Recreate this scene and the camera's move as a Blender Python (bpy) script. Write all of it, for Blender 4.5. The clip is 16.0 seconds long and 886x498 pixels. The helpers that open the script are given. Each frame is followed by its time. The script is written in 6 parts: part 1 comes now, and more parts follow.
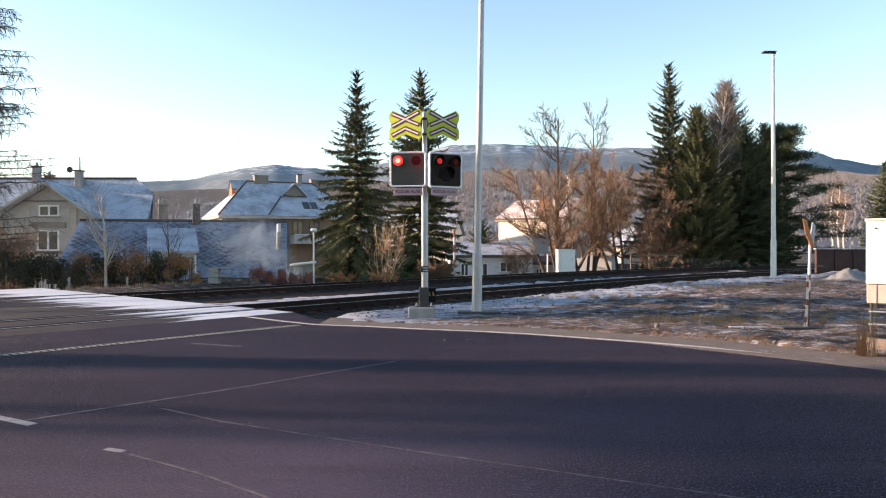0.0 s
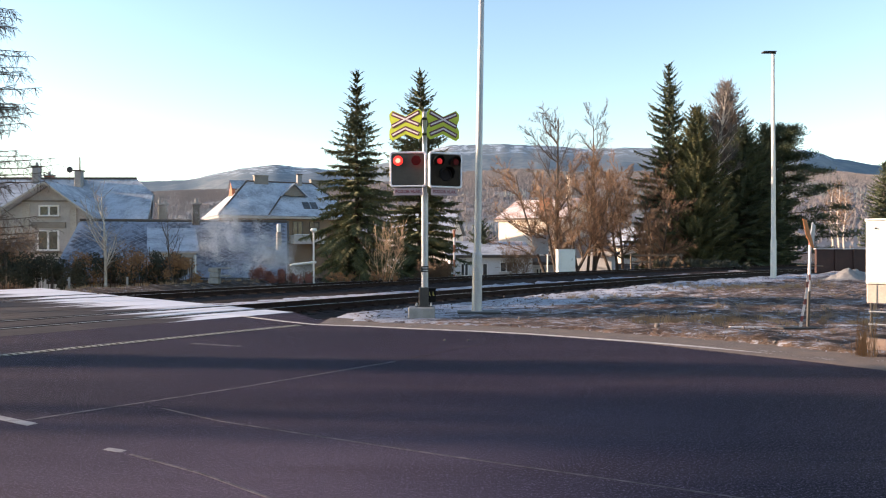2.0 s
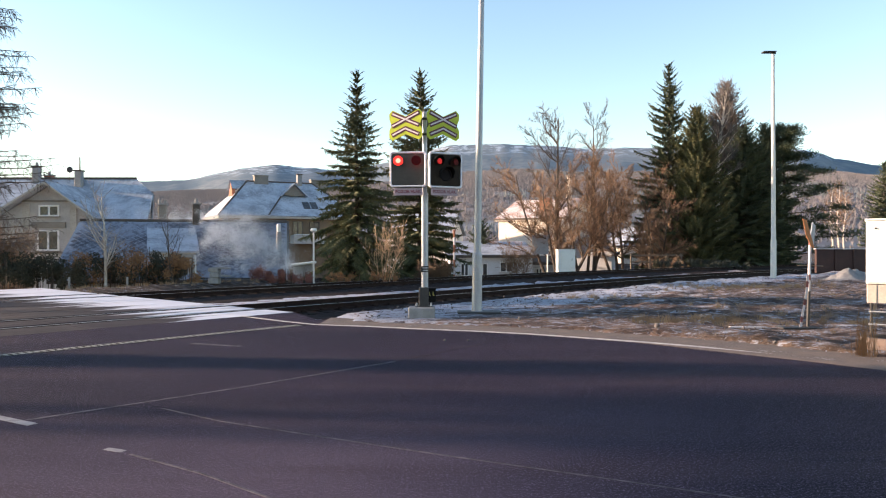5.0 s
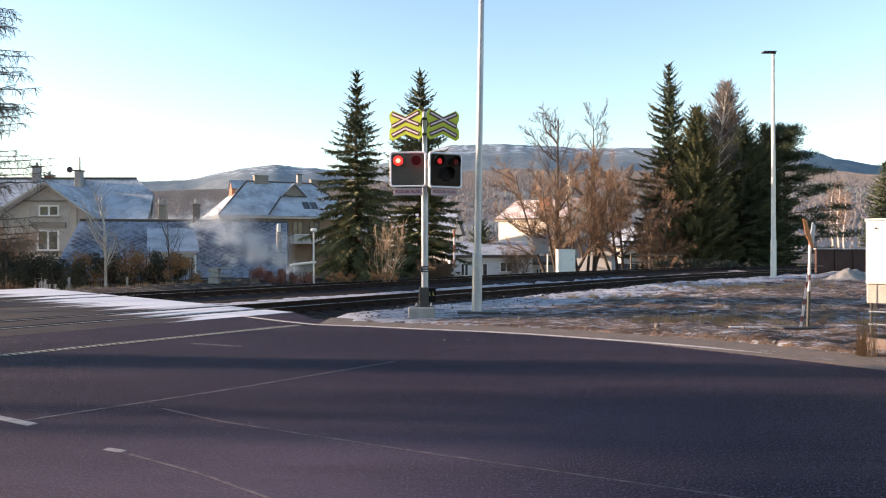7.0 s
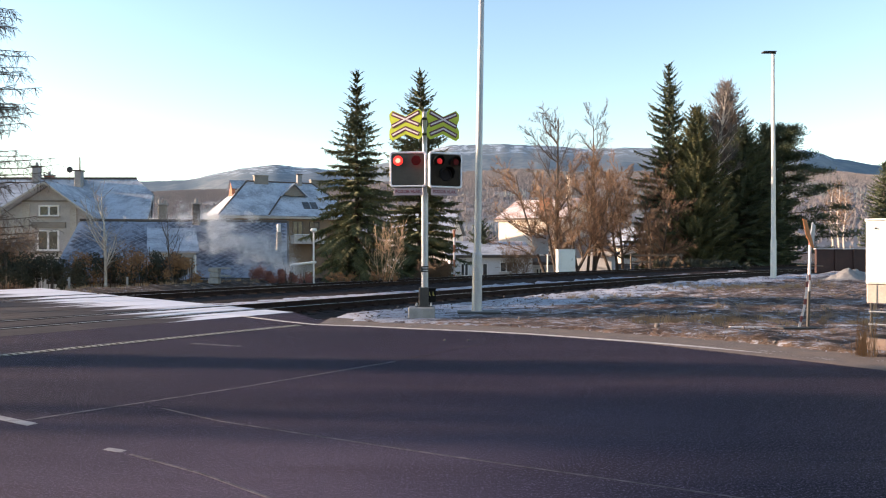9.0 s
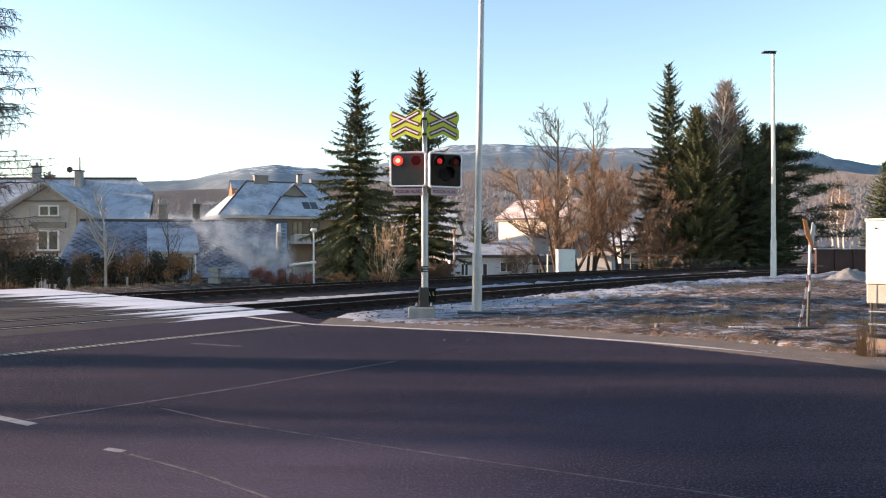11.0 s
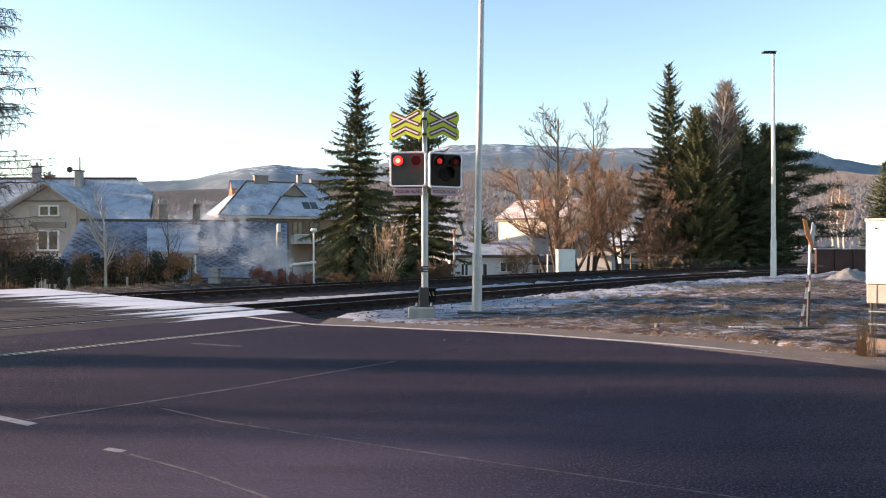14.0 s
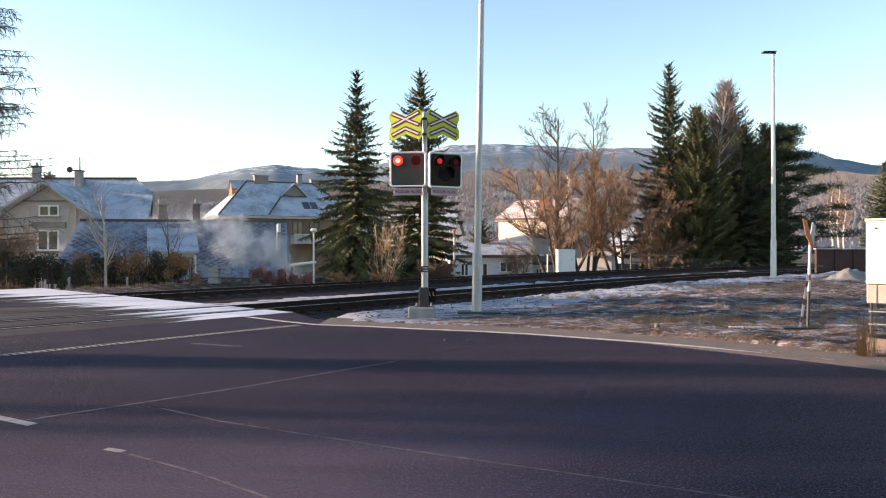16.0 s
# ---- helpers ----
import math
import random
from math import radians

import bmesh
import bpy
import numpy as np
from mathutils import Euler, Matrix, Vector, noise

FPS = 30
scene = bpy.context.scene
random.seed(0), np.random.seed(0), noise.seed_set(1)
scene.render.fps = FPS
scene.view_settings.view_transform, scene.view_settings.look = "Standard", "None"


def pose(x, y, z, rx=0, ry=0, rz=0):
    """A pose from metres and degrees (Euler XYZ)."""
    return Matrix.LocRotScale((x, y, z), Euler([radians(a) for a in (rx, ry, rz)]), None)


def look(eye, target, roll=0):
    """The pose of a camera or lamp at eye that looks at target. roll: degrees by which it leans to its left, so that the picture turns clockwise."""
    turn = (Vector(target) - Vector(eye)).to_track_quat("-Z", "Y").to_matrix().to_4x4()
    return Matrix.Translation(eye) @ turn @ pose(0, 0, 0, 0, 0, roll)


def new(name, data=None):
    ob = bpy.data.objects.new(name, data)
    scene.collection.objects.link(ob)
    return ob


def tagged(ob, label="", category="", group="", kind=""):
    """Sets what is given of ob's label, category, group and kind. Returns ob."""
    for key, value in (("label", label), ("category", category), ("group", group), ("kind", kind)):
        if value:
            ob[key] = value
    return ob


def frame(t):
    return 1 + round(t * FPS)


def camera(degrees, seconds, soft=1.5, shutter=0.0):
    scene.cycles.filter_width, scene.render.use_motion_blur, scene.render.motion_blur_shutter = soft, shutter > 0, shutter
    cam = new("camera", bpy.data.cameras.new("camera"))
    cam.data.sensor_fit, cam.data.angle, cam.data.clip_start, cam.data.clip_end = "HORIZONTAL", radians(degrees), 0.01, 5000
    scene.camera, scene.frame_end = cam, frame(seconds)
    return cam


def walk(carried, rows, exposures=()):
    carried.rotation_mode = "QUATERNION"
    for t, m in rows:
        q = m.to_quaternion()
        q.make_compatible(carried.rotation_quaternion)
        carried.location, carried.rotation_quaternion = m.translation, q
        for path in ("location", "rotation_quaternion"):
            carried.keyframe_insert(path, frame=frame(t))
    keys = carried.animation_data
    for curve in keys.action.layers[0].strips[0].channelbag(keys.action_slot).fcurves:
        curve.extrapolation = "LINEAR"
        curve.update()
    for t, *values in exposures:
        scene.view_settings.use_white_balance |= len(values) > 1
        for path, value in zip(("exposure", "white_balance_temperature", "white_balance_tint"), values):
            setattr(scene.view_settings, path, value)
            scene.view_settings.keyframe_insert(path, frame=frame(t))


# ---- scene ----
# Plan: x right, y ahead, z up, the eye over the origin. Tracks run along D, N is across them.
cam = camera(63.0, 16.0, soft=1.1)
STAND = look((0, 0, 1.5), (0, 10, 1.469))
walk(cam, [(0.0, STAND), (16.0, STAND)], exposures=[(0.0, 1.63, 6950, 13), (16.0, 1.63, 6950, 13)])

ANGLE = 49.1
DX, DY = math.cos(radians(ANGLE)), math.sin(radians(ANGLE))
NX, NY = -DY, DX


def bend(s):
    return 0.0033 * max(0.0, s - 25) ** 2


def plan(s, n, z=0.0):
    """A point s metres along the tracks and n metres across them."""
    n -= bend(s)
    return (DX * s + NX * n, DY * s + NY * n, z)


# ---------------------------------------------------------------- light
SUN_AZ, SUN_EL = -85.0, 9.5          # degrees clockwise from straight ahead, and above the horizon
world = bpy.data.worlds.new("sky")
scene.world = world
world.use_nodes = True
sky = world.node_tree.nodes.new("ShaderNodeTexSky")
sky.sky_type, sky.sun_disc = "NISHITA", False
sky.sun_elevation, sky.sun_rotation = radians(SUN_EL), radians(SUN_AZ)
sky.air_density, sky.dust_density, sky.ozone_density = 1.0, 0.2, 1.7
back = world.node_tree.nodes["Background"]
back.inputs["Strength"].default_value = 0.136
world.node_tree.links.new(sky.outputs[0], back.inputs[0])
sun = new("sun", bpy.data.lights.new("sun", "SUN"))
sun.data.energy, sun.data.angle, sun.data.color = 5.0, radians(0.6), (1.0, 0.77, 0.58)
a, e = radians(SUN_AZ), radians(SUN_EL)
SUN_DIR = Vector((math.sin(a) * math.cos(e), math.cos(a) * math.cos(e), math.sin(e)))
sun.matrix_world = look(SUN_DIR * 100, (0, 0, 0))


# ---------------------------------------------------------------- materials
def nodes_of(name):
    m = bpy.data.materials.new(name)
    m.use_nodes = True
    nt = m.node_tree
    return m, nt, nt.nodes["Principled BSDF"]


def rgb(c):
    return (*c, 1.0)


def tex(nt, coord, scale, detail=6.0, rough=0.6, stretch=(1, 1, 1)):
    src = coord
    if stretch != (1, 1, 1):
        mp = nt.nodes.new("ShaderNodeMapping")
        mp.inputs["Scale"].default_value = stretch
        nt.links.new(coord, mp.inputs[0])
        src = mp.outputs[0]
    t = nt.nodes.new("ShaderNodeTexNoise")
    t.inputs["Scale"].default_value, t.inputs["Detail"].default_value, t.inputs["Roughness"].default_value = scale, detail, rough
    nt.links.new(src, t.inputs["Vector"])
    return t.outputs["Fac"]


def ramp(nt, fac, lo, hi):
    r = nt.nodes.new("ShaderNodeMapRange")
    r.interpolation_type = "SMOOTHSTEP"
    r.inputs["From Min"].default_value, r.inputs["From Max"].default_value = lo, hi
    nt.links.new(fac, r.inputs["Value"])
    return r.outputs[0]


def mix(nt, fac, c1, c2):
    m = nt.nodes.new("ShaderNodeMix")
    m.data_type = "RGBA"
    for sock, c in ((m.inputs[6], c1), (m.inputs[7], c2)):
        if isinstance(c, tuple):
            sock.default_value = rgb(c)
        else:
            nt.links.new(c, sock)
    if isinstance(fac, float):
        m.inputs[0].default_value = fac
    else:
        nt.links.new(fac, m.inputs[0])
    return m.outputs[2]


def calc(nt, op, a, b):
    m = nt.nodes.new("ShaderNodeMath")
    m.operation = op
    for sock, c in zip(m.inputs, (a, b)):
        if isinstance(c, (int, float)):
            sock.default_value = c
        else:
            nt.links.new(c, sock)
    return m.outputs[0]


def coords(nt, kind="Object"):
    if kind == "World":
        return nt.nodes.new("ShaderNodeNewGeometry").outputs["Position"]
    return nt.nodes.new("ShaderNodeTexCoord").outputs[kind]


def bump(nt, bsdf, height, strength, dist=0.02):
    b = nt.nodes.new("ShaderNodeBump")
    b.inputs["Strength"].default_value, b.inputs["Distance"].default_value = strength, dist
    nt.links.new(height, b.inputs["Height"])
    nt.links.new(b.outputs[0], bsdf.inputs["Normal"])


def surface(name, c1, c2, scale=4.0, rough=0.8, metal=0.0, relief=0.2, fine=40.0, frost=None, where="Object", vary=0.0, stretch=(1, 1, 1), cover=(0.45, 0.62), spec=0.5):
    """Two tones at two scales, a fine relief, and hoarfrost in patches where a colour for it is given."""
    m, nt, b = nodes_of(name)
    co = coords(nt, where)
    big, small = tex(nt, co, scale, stretch=stretch), tex(nt, co, fine, 4.0, 0.7)
    col = mix(nt, ramp(nt, big, 0.3, 0.7), c1, c2)
    col = mix(nt, calc(nt, "MULTIPLY", ramp(nt, small, 0.4, 0.75), 0.45), col, tuple(0.55 * x for x in c1))
    if vary:
        r = nt.nodes.new("ShaderNodeObjectInfo").outputs["Random"]
        col = mix(nt, calc(nt, "MULTIPLY", r, vary), col, tuple(0.45 * x for x in c2))
    if frost:
        col = mix(nt, calc(nt, "MULTIPLY", ramp(nt, calc(nt, "ADD", calc(nt, "MULTIPLY", big, 0.5), calc(nt, "MULTIPLY", small, 0.5)), *cover), 0.9), col, frost)
    nt.links.new(col, b.inputs["Base Color"])
    b.inputs["Roughness"].default_value, b.inputs["Metallic"].default_value, b.inputs["Specular IOR Level"].default_value = rough, metal, spec
    if relief:
        bump(nt, b, small, relief)
    return m


def foliage(name, c1, c2, c3, rough=0.75):
    """Leaf or needle colours that differ from clump to clump."""
    m, nt, b = nodes_of(name)
    g = nt.nodes.new("ShaderNodeNewGeometry")
    big = tex(nt, g.outputs["Position"], 0.9, 3.0)
    col = mix(nt, g.outputs["Random Per Island"], c1, c2)
    col = mix(nt, ramp(nt, big, 0.45, 0.7), col, c3)
    nt.links.new(col, b.inputs["Base Color"])
    b.inputs["Roughness"].default_value = rough
    return m


def glow(name, colour, strength):
    m, nt, b = nodes_of(name)
    b.inputs["Base Color"].default_value = rgb(tuple(0.3 * c for c in colour))
    b.inputs["Emission Color"].default_value = rgb(colour)
    b.inputs["Emission Strength"].default_value = strength
    return m


def along(nt, pos, x, y):
    v = nt.nodes.new("ShaderNodeVectorMath")
    v.operation = "DOT_PRODUCT"
    v.inputs[1].default_value = (x, y, 0)
    nt.links.new(pos, v.inputs[0])
    return v.outputs["Value"]


def asphalt_material():
    m, nt, b = nodes_of("asphalt")
    pos = coords(nt, "World")
    wear, patch = tex(nt, pos, 0.35, 5.0, stretch=(0.5, 1.3, 1)), tex(nt, pos, 2.2, 6.0)
    grit = tex(nt, pos, 150.0, 3.0, 0.8)
    stone = tex(nt, pos, 55.0, 3.0, 0.9)
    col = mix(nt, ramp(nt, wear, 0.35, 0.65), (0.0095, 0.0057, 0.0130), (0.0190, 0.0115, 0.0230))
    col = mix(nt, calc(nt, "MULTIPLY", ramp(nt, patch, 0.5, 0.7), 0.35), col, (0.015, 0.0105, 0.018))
    # paler towards the near left, with an uneven edge
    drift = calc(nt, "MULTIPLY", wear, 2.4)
    near_left = calc(nt, "MULTIPLY", ramp(nt, calc(nt, "ADD", along(nt, pos, 0.25, -1.0), drift), -6.4, -3.4), ramp(nt, calc(nt, "ADD", along(nt, pos, -1.0, 0.0), drift), -1.6, 2.6))
    col = mix(nt, calc(nt, "MULTIPLY", near_left, 0.85), col, (0.098, 0.074, 0.100))
    chip = tex(nt, pos, 24.0, 4.0, 0.85)
    col = mix(nt, calc(nt, "MULTIPLY", ramp(nt, chip, 0.52, 0.64), 0.45), col, (0.075, 0.052, 0.078))
    # tyre-polished lanes that sweep round the junction
    sweep_ = tex(nt, pos, 0.5, 4.0, 0.6, (0.35, 3.2, 1))
    col = mix(nt, calc(nt, "MULTIPLY", ramp(nt, sweep_, 0.48, 0.66), 0.45), col, (0.048, 0.031, 0.038))
    col = mix(nt, calc(nt, "MULTIPLY", ramp(nt, stone, 0.54, 0.60), 0.9), col, (0.165, 0.124, 0.186))
    col = mix(nt, calc(nt, "MULTIPLY", ramp(nt, grit, 0.50, 0.58), 0.6), col, (0.008, 0.006, 0.0100))
    nt.links.new(col, b.inputs["Base Color"])
    b.inputs["Roughness"].default_value = 0.80
    b.inputs["Specular IOR Level"].default_value = 0.08
    bump(nt, b, stone, 0.8, 0.008)
    return m


def ground_material():
    m, nt, b = nodes_of("frosted_earth")
    pos = coords(nt, "World")
    n, s = along(nt, pos, NX, NY), along(nt, pos, DX, DY)
    curve = calc(nt, "MAXIMUM", calc(nt, "SUBTRACT", s, 25.0), 0.0)
    n = calc(nt, "ADD", n, calc(nt, "MULTIPLY", calc(nt, "MULTIPLY", curve, curve), 0.0033))
    big, mid, small = tex(nt, pos, 0.30, 5.0), tex(nt, pos, 1.7, 7.0, 0.7, (0.6, 1.6, 1)), tex(nt, pos, 14.0, 5.0, 0.75)
    col = mix(nt, ramp(nt, mid, 0.35, 0.65), (0.050, 0.038, 0.041), (0.30, 0.210, 0.170))
    col = mix(nt, calc(nt, "MULTIPLY", ramp(nt, small, 0.45, 0.65), 0.8), col, (0.022, 0.018, 0.022))
    col = mix(nt, calc(nt, "MULTIPLY", ramp(nt, big, 0.5, 0.62), 0.35), col, (0.15, 0.10, 0.065))
    # frost lies thick beside the ballast and in patches elsewhere
    back = calc(nt, "MULTIPLY", n, -1.0)
    verge = calc(nt, "MULTIPLY", ramp(nt, n, 8.7, 10.2), ramp(nt, back, -15.0, -13.6))
    between = calc(nt, "MULTIPLY", ramp(nt, n, 18.2, 19.0), ramp(nt, back, -21.6, -20.6))
    near = calc(nt, "MULTIPLY", calc(nt, "ADD", verge, between), ramp(nt, calc(nt, "MULTIPLY", s, -1), -78.0, -22.0))
    beyond = ramp(nt, n, 23.0, 25.0)
    near = calc(nt, "SUBTRACT", near, calc(nt, "MULTIPLY", beyond, 0.35))
    grain = calc(nt, "ADD", calc(nt, "MULTIPLY", mid, 0.55), calc(nt, "MULTIPLY", small, 0.45))
    fleck = tex(nt, pos, 7.0, 8.0, 0.8, (0.45, 2.0, 1))
    col = mix(nt, calc(nt, "MULTIPLY", beyond, 0.6), col, (0.032, 0.027, 0.025))
    frost = ramp(nt, calc(nt, "ADD", calc(nt, "ADD", calc(nt, "MULTIPLY", grain, 0.5), calc(nt, "MULTIPLY", fleck, 0.5)), calc(nt, "MULTIPLY", near, 0.066)), 0.510, 0.572)
    col = mix(nt, calc(nt, "MULTIPLY", frost, 0.92), col, (0.50, 0.53, 0.64))
    nt.links.new(col, b.inputs["Base Color"])
    b.inputs["Roughness"].default_value, b.inputs["Specular IOR Level"].default_value = 0.95, 0.15
    bump(nt, b, calc(nt, "ADD", grain, fleck), 1.0, 0.12)
    return m


def panel_material():
    m, nt, b = nodes_of("crossing_panel")
    pos = coords(nt, "World")
    s = along(nt, pos, DX, DY)
    mid, small = tex(nt, pos, 1.3, 6.0, 0.65, (1, 1, 1)), tex(nt, pos, 30.0, 4.0, 0.7)
    col = mix(nt, ramp(nt, mid, 0.35, 0.65), (0.018, 0.0145, 0.021), (0.034, 0.027, 0.035))
    col = mix(nt, calc(nt, "MULTIPLY", ramp(nt, small, 0.45, 0.7), 0.4), col, (0.036, 0.029, 0.030))
    r = nt.nodes.new("ShaderNodeObjectInfo").outputs["Random"]
    col = mix(nt, calc(nt, "MULTIPLY", r, 0.35), col, (0.05, 0.042, 0.04))
    # frost stays where no wheel rolls, and is dragged out in streaks along the tracks
    n = along(nt, pos, NX, NY)
    c = nt.nodes.new("ShaderNodeCombineXYZ")
    nt.links.new(calc(nt, "MULTIPLY", s, 0.11), c.inputs[0])
    nt.links.new(calc(nt, "MULTIPLY", n, 1.05), c.inputs[1])
    streak = tex(nt, c.outputs[0], 1.0, 6.0, 0.7)
    col = mix(nt, calc(nt, "MULTIPLY", ramp(nt, streak, 0.50, 0.64), 0.35), col, (0.10, 0.080, 0.084))
    cover = ramp(nt, calc(nt, "ADD", s, calc(nt, "MULTIPLY", calc(nt, "SUBTRACT", streak, 0.5), 7.0)), 7.7, 8.5)
    worn = calc(nt, "ADD", 0.62, calc(nt, "MULTIPLY", ramp(nt, streak, 0.38, 0.50), 0.35))
    col = mix(nt, calc(nt, "MULTIPLY", cover, worn), col, (0.58, 0.58, 0.64))
    nt.links.new(col, b.inputs["Base Color"])
    b.inputs["Roughness"].default_value, b.inputs["Specular IOR Level"].default_value = 0.85, 0.12
    bump(nt, b, small, 0.3, 0.01)
    return m


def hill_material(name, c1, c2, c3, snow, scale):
    """Far wooded slopes, distance haze mixed into their colours, with snow in the clearings on top."""
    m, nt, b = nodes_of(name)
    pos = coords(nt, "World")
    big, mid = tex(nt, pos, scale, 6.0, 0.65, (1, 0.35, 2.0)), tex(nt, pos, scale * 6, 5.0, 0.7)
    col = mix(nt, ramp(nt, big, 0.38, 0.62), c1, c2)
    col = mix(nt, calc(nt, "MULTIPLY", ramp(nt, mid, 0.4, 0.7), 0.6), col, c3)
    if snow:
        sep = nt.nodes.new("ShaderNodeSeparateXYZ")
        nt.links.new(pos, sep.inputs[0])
        # the snow tone reaches lower in the west, paling that slope
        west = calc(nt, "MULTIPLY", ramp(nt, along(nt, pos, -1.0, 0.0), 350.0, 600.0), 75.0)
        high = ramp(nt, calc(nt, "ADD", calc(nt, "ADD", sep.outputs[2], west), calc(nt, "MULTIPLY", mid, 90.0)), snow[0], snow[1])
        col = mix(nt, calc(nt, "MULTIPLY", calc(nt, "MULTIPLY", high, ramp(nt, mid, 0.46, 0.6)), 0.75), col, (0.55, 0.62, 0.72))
    nt.links.new(col, b.inputs["Base Color"])
    b.inputs["Roughness"].default_value = 1.0
    b.inputs["Specular IOR Level"].default_value = 0.0
    return m


ASPHALT, EARTH, PANEL = asphalt_material(), ground_material(), panel_material()
BALLAST = surface("ballast_stone", (0.020, 0.0135, 0.0135), (0.042, 0.028, 0.026), 3.0, 0.95, relief=1.0, fine=18.0, where="World", frost=(0.33, 0.36, 0.44), cover=(0.60, 0.72), spec=0.1)
RUST = surface("rusty_rail", (0.020, 0.011, 0.010), (0.034, 0.020, 0.016), 6.0, 0.8, 0.0, 0.3, spec=0.1)
STEEL = surface("polished_rail_head", (0.42, 0.42, 0.44), (0.32, 0.31, 0.31), 3.0, 0.5, 0.6, 0.05)
SLEEPER = surface("sleeper_concrete", (0.017, 0.013, 0.012), (0.034, 0.027, 0.025), 5.0, 0.9, vary=0.6, spec=0.1)
LINE = surface("road_paint", (0.50, 0.46, 0.45), (0.28, 0.25, 0.25), 8.0, 0.8, relief=0.3, fine=50.0, where="World")
OLDLINE = surface("worn_road_paint", (0.15, 0.13, 0.145), (0.05, 0.042, 0.05), 9.0, 0.9, relief=0.0, fine=30.0, where="World", spec=0.1)
SEAL = surface("joint_seal", (0.060, 0.047, 0.058), (0.026, 0.020, 0.027), 5.0, 0.9, relief=0.0, fine=30.0, where="World", spec=0.1)
GALV = surface("galvanised_steel", (0.29, 0.30, 0.335), (0.38, 0.385, 0.42), 5.0, 0.42, 0.35, 0.08, stretch=(1, 1, 0.3))
WHITEPOLE = surface("grey_white_pole_paint", (0.66, 0.64, 0.62), (0.56, 0.55, 0.54), 4.0, 0.5, 0.1, 0.05, stretch=(1, 1, 0.3))
CONCRETE = surface("concrete", (0.29, 0.28, 0.285), (0.21, 0.205, 0.205), 4.0, 0.9, relief=0.4)
WHITEBOX = surface("white_cabinet_paint", (0.80, 0.79, 0.77), (0.74, 0.73, 0.71), 2.0, 0.5, relief=0.03)
BEIGE = surface("beige_cabinet_base", (0.50, 0.42, 0.37), (0.42, 0.35, 0.31), 3.0, 0.7, relief=0.1)
DARKSTEEL = surface("dark_steel", (0.035, 0.034, 0.036), (0.055, 0.05, 0.05), 6.0, 0.6, 0.3, 0.1)
BLACK = surface("matt_black", (0.008, 0.008, 0.009), (0.012, 0.011, 0.011), 5.0, 0.85, relief=0.05, spec=0.1)
FRAMEGREY = surface("light_grey_frame", (0.70, 0.67, 0.74), (0.76, 0.73, 0.78), 5.0, 0.55, relief=0.03)
LIME = surface("fluorescent_yellow_sheet", (0.41, 0.47, 0.014), (0.35, 0.40, 0.014), 4.0, 0.5, relief=0.02)
SIGNRED = surface("sign_red", (0.085, 0.012, 0.018), (0.07, 0.010, 0.016), 6.0, 0.5, relief=0.02)
SIGNWHITE = surface("sign_white", (0.58, 0.50, 0.55), (0.52, 0.45, 0.5), 6.0, 0.5, relief=0.02)
LETTER = surface("sign_lettering", (0.20, 0.06, 0.08), (0.16, 0.05, 0.07), 6.0, 0.6, relief=0.0)
LIT = glow("lit_red_lamp", (1.0, 0.022, 0.016), 0.85)
CORE = glow("lit_lamp_core", (1.0, 0.17, 0.12), 1.6)
DIM = glow("side_lit_red_lamp", (1.0, 0.02, 0.02), 0.13)
UNLIT = surface("dark_red_lens", (0.10, 0.006, 0.007), (0.07, 0.005, 0.006), 10.0, 0.5, relief=0.1, spec=0.08)
SLATE = surface("grey_slate", (0.085, 0.094, 0.125), (0.125, 0.135, 0.175), 0.5, 0.9, frost=(0.29, 0.325, 0.41), vary=0.5, where="World", fine=3.0, cover=(0.41, 0.62), spec=0.2)
FROSTROOF = surface("frosted_roof_sheet", (0.20, 0.215, 0.25), (0.30, 0.32, 0.37), 0.7, 0.9, frost=(0.44, 0.48, 0.56), where="World", fine=5.0, cover=(0.38, 0.62))
DARKTRIM = surface("dark_roof_trim", (0.07, 0.055, 0.05), (0.10, 0.08, 0.07), 5.0, 0.8)
WALLBEIGE = surface("beige_grey_plaster", (0.43, 0.41, 0.395), (0.36, 0.343, 0.33), 1.2, 0.95, where="World", fine=12.0)
WALLBAND = surface("darker_plaster_band", (0.24, 0.215, 0.19), (0.195, 0.175, 0.155), 1.5, 0.95, where="World", fine=12.0)
WALLBROWN = surface("ochre_plaster", (0.21, 0.145, 0.095), (0.17, 0.12, 0.08), 1.2, 0.95, where="World", fine=12.0)
WALLCREAM = surface("cream_plaster", (0.70, 0.62, 0.55), (0.62, 0.55, 0.48), 0.8, 0.95, where="World", fine=8.0)
WALLWHITE = surface("white_plaster", (0.66, 0.66, 0.70), (0.58, 0.58, 0.62), 0.8, 0.95, where="World", fine=8.0)
BRICK = surface("red_brick_masonry", (0.34, 0.13, 0.075), (0.26, 0.10, 0.06), 5.0, 0.9, where="World", fine=14.0)
PAINTWHITE = surface("white_window_paint", (0.74, 0.73, 0.72), (0.66, 0.65, 0.64), 6.0, 0.5, relief=0.02)
PANE = surface("dark_window_pane", (0.030, 0.032, 0.038), (0.10, 0.098, 0.10), 2.5, 0.12, relief=0.0, spec=0.5)
BARK = surface("bark", (0.055, 0.041, 0.034), (0.095, 0.072, 0.058), 5.0, 0.95, relief=0.6, stretch=(1, 1, 0.3))
BIRCH = surface("pale_birch_bark", (0.62, 0.55, 0.48), (0.42, 0.36, 0.31), 6.0, 0.9, relief=0.3, stretch=(1, 1, 2.0))
NEEDLE = foliage("spruce_needles", (0.045, 0.056, 0.026), (0.115, 0.118, 0.048), (0.15, 0.132, 0.055))
